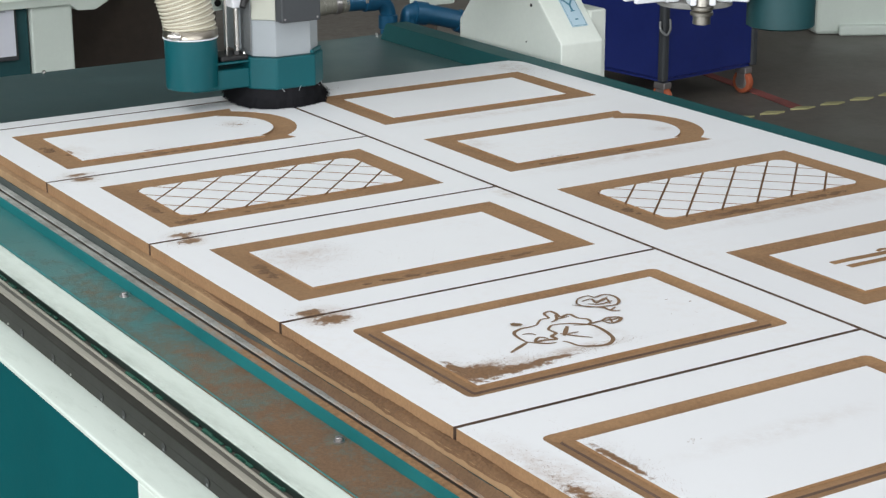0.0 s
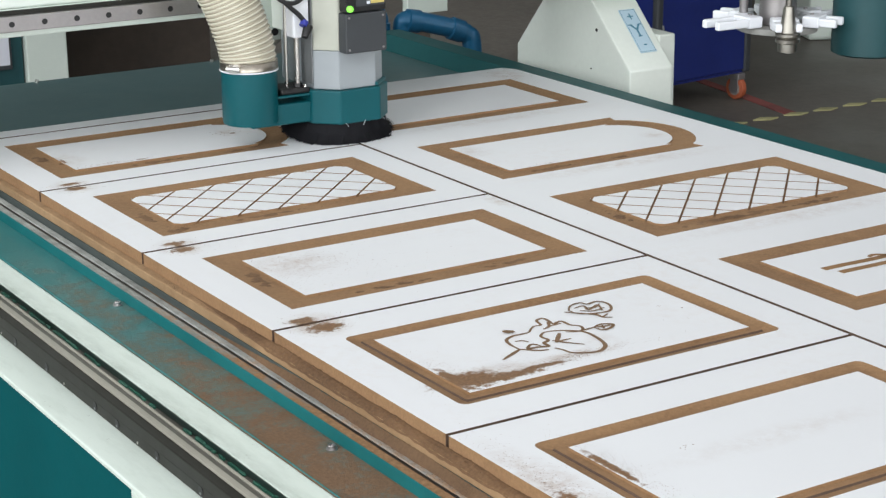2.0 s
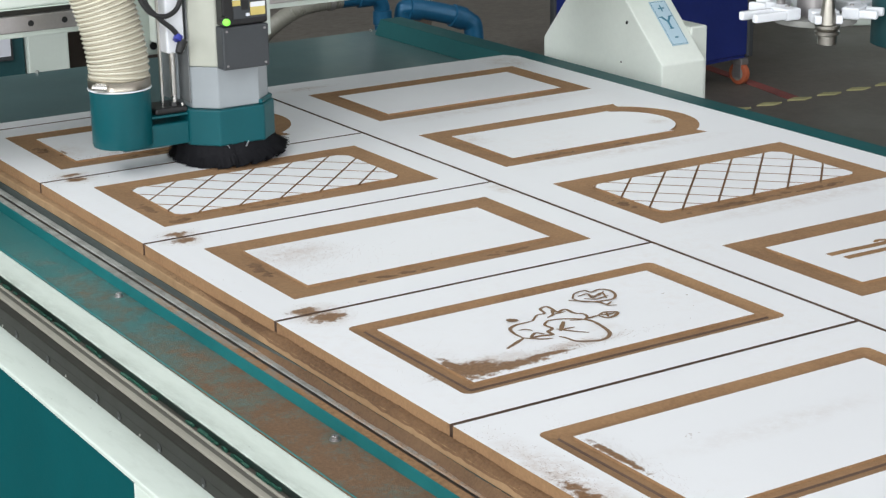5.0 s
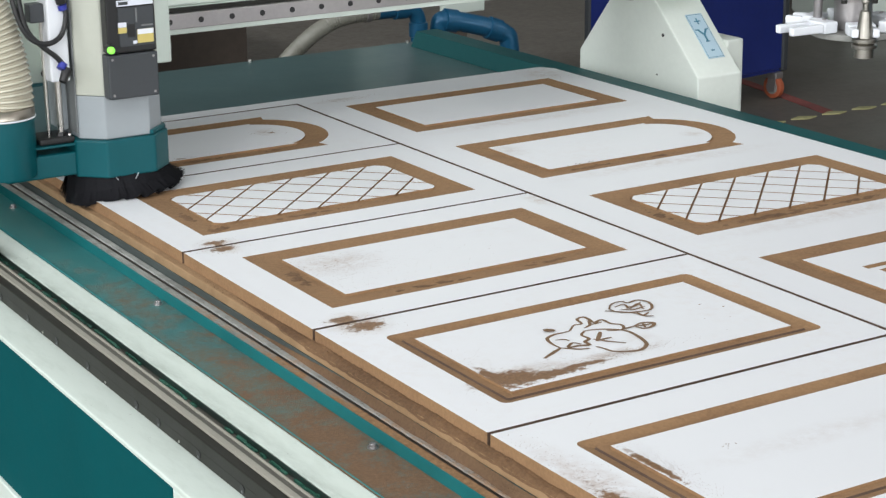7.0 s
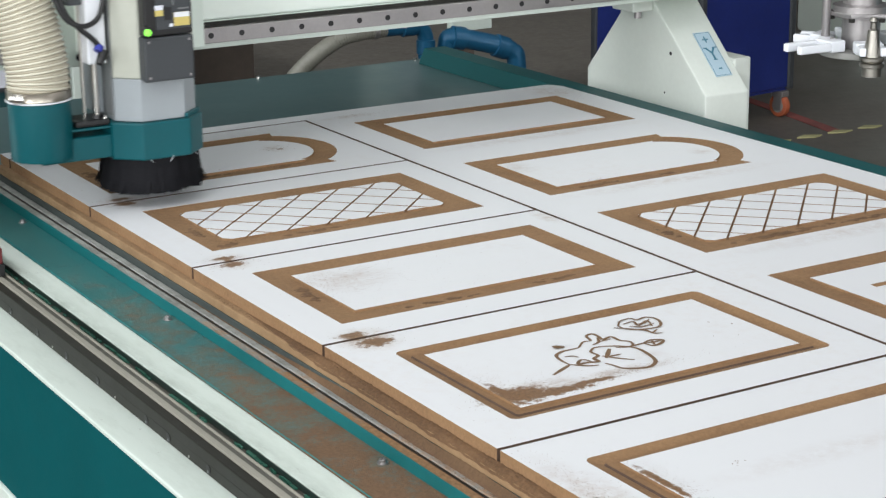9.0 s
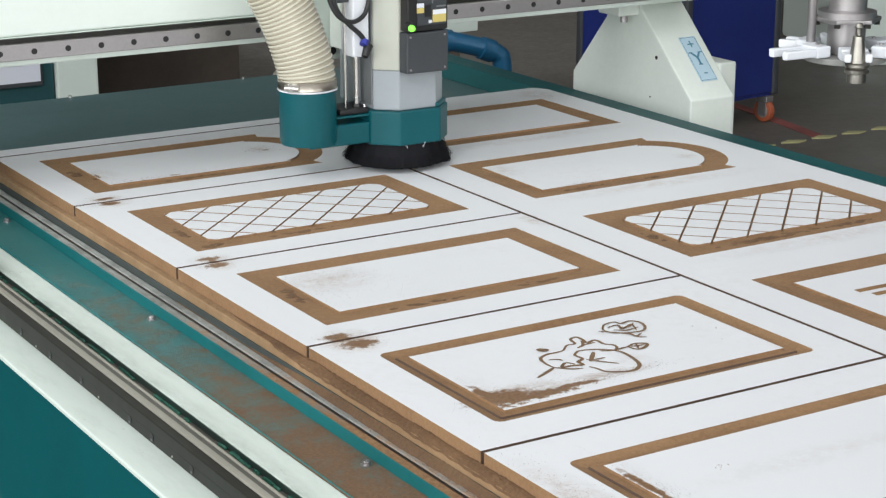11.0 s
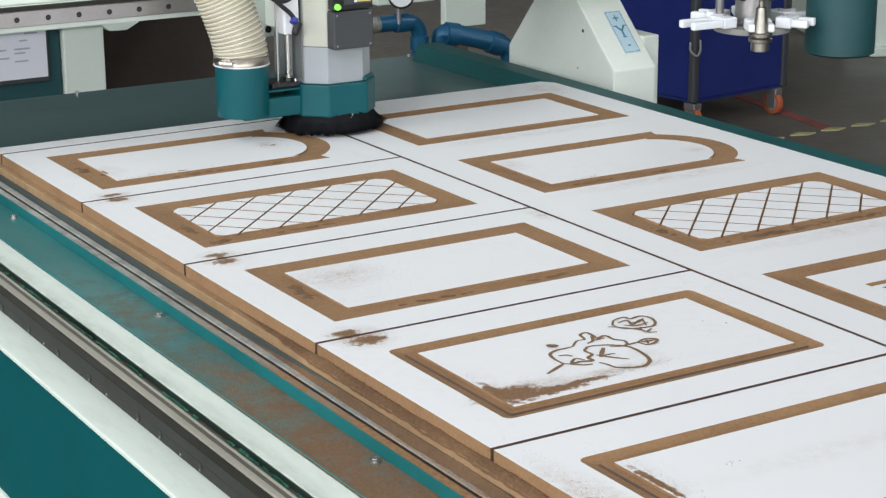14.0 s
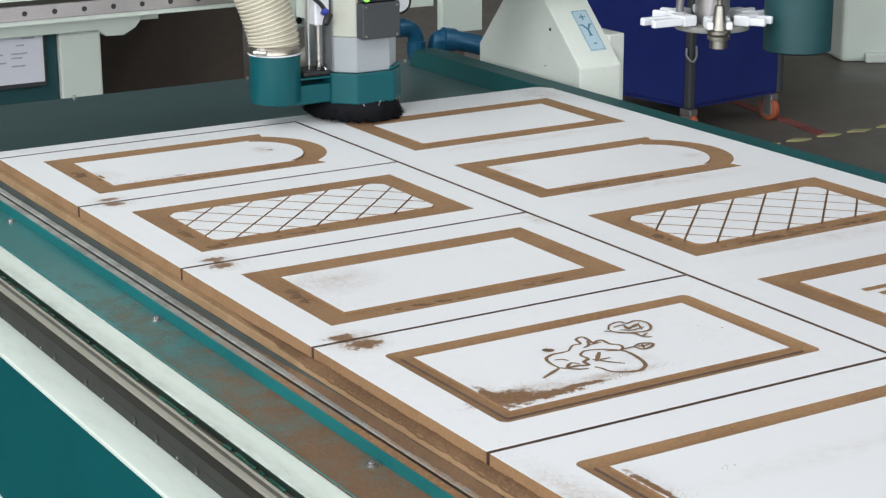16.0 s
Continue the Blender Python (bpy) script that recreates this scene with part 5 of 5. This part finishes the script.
# ---- neighbouring machine ----
def build_neighbour():
    n = thing("second_machine", "cream and teal machine standing in shade behind the router", "machine")
    part("leg", box(1.285, 4.50, FLOOR_Z, 1.445, 4.66, -0.3355, 0.006), CREAM, n, "cream square leg")
    part("bracket", prism([(0.6, -0.335), (1.43, -0.335), (1.46, -0.36), (1.53, -0.362), (1.58, -0.335), (1.60, -0.31), (1.60, -0.26), (0.6, -0.26)], -4.66, -4.48, 0.004, Matrix(((1, 0, 0, 0), (0, 0, -1, 0), (0, 1, 0, 0), (0, 0, 0, 1)))), CREAM, n, "cream shaped bracket")
    part("small_bracket", box(1.601, 4.5, -0.315, 1.68, 4.60, -0.28, 0.004), CREAM, n)
    # slab out of view, added to cast shade on the floor below
    part("unseen_top", box(0.5, 4.40, -0.255, 2.15, 6.2, -0.12, 0.01), CREAM, n)
    part("cabinet", box(0.45, 4.52, FLOOR_Z, 1.28, 5.1, -0.262, 0.006), TEAL_DIM, n, "dark teal cabinet")
    # dark panel put in for the shade under the machine, leg darkened likewise
    part("shade_panel", box(1.45, 5.3, FLOOR_Z, 2.40, 5.34, -0.262), BROWN_DARK, n, "dark brown panel standing in for shade under the machine")
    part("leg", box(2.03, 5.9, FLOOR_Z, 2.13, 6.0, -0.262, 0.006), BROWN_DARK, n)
    return n


build_neighbour()
notice = thing("notice_sheet", "white printed sheet in a dark frame on the teal cabinet", "notice")
part("frame", box(0.90, 4.506, -0.525, 1.232, 4.518, -0.285, 0.003), BOX_GREY, notice)
part("sheet", box(0.92, 4.502, -0.508, 1.222, 4.5055, -0.30), PAPER, notice)
lines = [(1.14, -0.345, 0.05), (1.12, -0.37, 0.03), (1.10, -0.40, 0.06), (1.10, -0.415, 0.04), (1.02, -0.40, 0.05), (1.02, -0.43, 0.06), (1.10, -0.445, 0.05)]
for x, z, w in lines:
    part("text_bar", box(x, 4.5005, z, x + w, 4.5018, z + 0.006), INK, notice)


# ---- blue cart, floor marks, far machine ----
def build_cart():
    c = thing("tool_cart", "blue steel tool cart on orange castors", "cart")
    turn = math.degrees(math.atan2(-0.52, 0.854)) + 37
    c.matrix_basis = pose(3.590, 3.688, FLOOR_Z, 0, 0, turn + 2)
    w, d = 0.565, 0.64
    part("body", box(0.010, 0.010, 0.125, w - 0.010, d - 0.010, 0.70, 0.006), BLUE, c, "blue enamelled sheet-steel body")
    for x, y in ((0, 0), (w - 0.034, 0), (0, d - 0.034), (w - 0.034, d - 0.034)):
        part("corner_post", box(x, y, 0.115, x + 0.034, y + 0.034, 0.72, 0.008), BOX_GREY, c, "dark corner post")
    part("floor_plate", box(0.02, 0.02, 0.112, w - 0.02, d - 0.02, 0.1245), BLUE, c)
    part("top", box(-0.01, -0.01, 0.7205, w + 0.01, d + 0.01, 0.75, 0.008), BLUE, c)
    for x, y in ((0.03, 0.03), (w - 0.05, 0.03), (0.03, d - 0.05), (w - 0.05, d - 0.05)):
        cas = part("castor", box(x - 0.022, y - 0.03, 0.085, x + 0.022, y + 0.03, 0.1115, 0.004), STEEL, c)
        for s in (-1, 1):
            part("fork", box(x + s * 0.019 - 0.002, y - 0.024, 0.030, x + s * 0.019 + 0.002, y + 0.018, 0.085, 0.001), STEEL, cas)
        part("wheel", cyl(0.0475, 0.0475, -0.014, 0.014, 32, pose(x, y, 0.0475, 0, 90, 0), 0.006), ORANGE, cas, "orange rubber wheel", smooth=True)
        part("hub", cyl(0.030, 0.030, -0.0155, 0.0155, 24, pose(x, y, 0.0475, 0, 90, 0), 0.002), GREY_BED, cas, smooth=True)
    part("latch", tube([(-0.004, 0.02, 0.36), (-0.012, 0.01, 0.33), (0.0, -0.012, 0.31), (0.02, -0.012, 0.33), (0.024, -0.006, 0.37)], 0.005, 8), PLATE_GREY, c, smooth=True)
    return c


build_cart()
marks = thing("floor_marking", "worn yellow dashed line painted on the floor", "floor marking", kind="structure")
for k in range(18):
    x = 2.735 + 0.1615 * k
    part("dash", prism([(x + 0.008, 3.424), (x + 0.075, 3.394), (x + 0.128, 3.409), (x + 0.063, 3.445)], FLOOR_Z - 0.003, FLOOR_Z + 0.0055), YELLOW, marks)
red = part("floor_line", prism([(4.055, 3.43), (4.115, 3.42), (4.180, 3.78), (4.32, 4.62), (4.27, 4.62), (4.125, 3.78)], FLOOR_Z - 0.002, FLOOR_Z + 0.003), RED)
tagged(red, "faded red line painted on the floor", "floor marking", kind="structure")
far = thing("far_machine", "cream machine base standing farther back on the floor", "machine")
part("base", prism([(5.28, 4.62), (6.8, 3.78), (7.2, 4.48), (5.63, 5.42)], FLOOR_Z, -0.1, 0.02), CREAM, far)
part("foot", prism([(5.35, 4.53), (6.8, 3.72), (6.82, 3.76), (5.39, 4.58)], FLOOR_Z, FLOOR_Z + 0.05, 0.01), CREAM, far)

# spindle place over the board: seconds, across, along, height
SPINDLE = [
    (0, 0.611, 1.214, 0), (0.5, 0.611, 1.144, 0), (1, 0.611, 1.074, 0), (1.5, 0.612, 1.002, 0), (2, 0.612, 0.936, 0), (2.5, 0.609, 0.868, 0), (3, 0.594, 0.838, 0),
    (3.5, 0.529, 0.838, 0), (4, 0.458, 0.838, 0), (5, 0.323, 0.838, 0), (6, 0.188, 0.838, 0), (6.5, 0.121, 0.838, 0), (7, 0.053, 0.838, 0), (7.5, -0.011, 0.838, 0), (7.8, -0.013, 0.838, 0.002),
    (8, -0.013, 0.838, 0.018), (8.5, -0.013, 0.838, 0.049), (8.7, 0.010, 0.838, 0.049), (9, 0.100, 0.838, 0.049), (9.5, 0.297, 0.838, 0.049), (9.7, 0.378, 0.838, 0.049), (10.1, 0.54, 0.838, 0.049), (10.4, 0.608, 0.838, 0.049), (10.9, 0.611, 0.838, 0.02), (11.3, 0.611, 0.838, 0), (11.8, 0.611, 0.840, 0),
    (12, 0.610, 0.860, 0), (12.5, 0.610, 0.929, 0), (13, 0.611, 0.999, 0), (13.5, 0.611, 1.070, 0), (14, 0.611, 1.137, 0), (14.5, 0.612, 1.208, 0), (14.9, 0.613, 1.252, 0), (15, 0.617, 1.253, 0),
    (15.5, 0.676, 1.253, 0), (16, 0.744, 1.253, 0),
]


def motions():
    """The head runs along the bridge, and the bridge with its tool changer along the table."""
    walk(head, [(t, pose(x + 0.011, y, z)) for t, x, y, z in SPINDLE])
    walk(gantry, [(t, pose(0, y, 0)) for t, x, y, z in SPINDLE])
    walk(carousel, [(t, pose(1.461, y - 0.263, 0.160)) for t, x, y, z in SPINDLE])
    walk(brush, [(t, pose(0, 0, -0.45 * z)) for t, x, y, z in SPINDLE])
    # the hose hangs from the ceiling side of the bridge: it stands more upright as the head runs out
    root = Matrix.Translation((HOSE_X, -0.012, 0.155))
    walk(hose_wall, [(t, root @ pose(0, 0, 0, 0, 9.0 * min(1.0, max(0.0, (0.59 - x) / 0.29)), 0) @ root.inverted()) for t, x, y, z in SPINDLE])
    for tuft, hinge, a in tufts:
        rows = []
        for i, (t, x, y, z) in enumerate(SPINDLE):
            before, after = SPINDLE[max(0, i - 1)], SPINDLE[min(len(SPINDLE) - 1, i + 1)]
            way = Vector((after[1] - before[1], after[2] - before[2])) / (after[0] - before[0])
            trail = way.normalized() * min(1.0, way.length / 0.1)
            pressed = max(0.0, 1 - z / 0.03)
            free = min(1.0, max(0.0, (0.01 - (x + 0.007 + 0.085 * math.cos(a))) / 0.04))
            lean = Vector((math.cos(a), math.sin(a))) * (3 + 20 * pressed * (1 - free)) - trail * 16 * pressed * (1 - free)
            swing = Matrix.Rotation(radians(lean.length), 4, (lean.y, -lean.x, 0)) if lean.length > 0.01 else Matrix()
            rows.append((t, Matrix.Translation(hinge + Vector((0, 0, -0.019 * free * max(0.0, 1 - z / 0.05) - 0.0065 * pressed * (1 - free)))) @ swing))
        walk(tuft, rows)


motions()
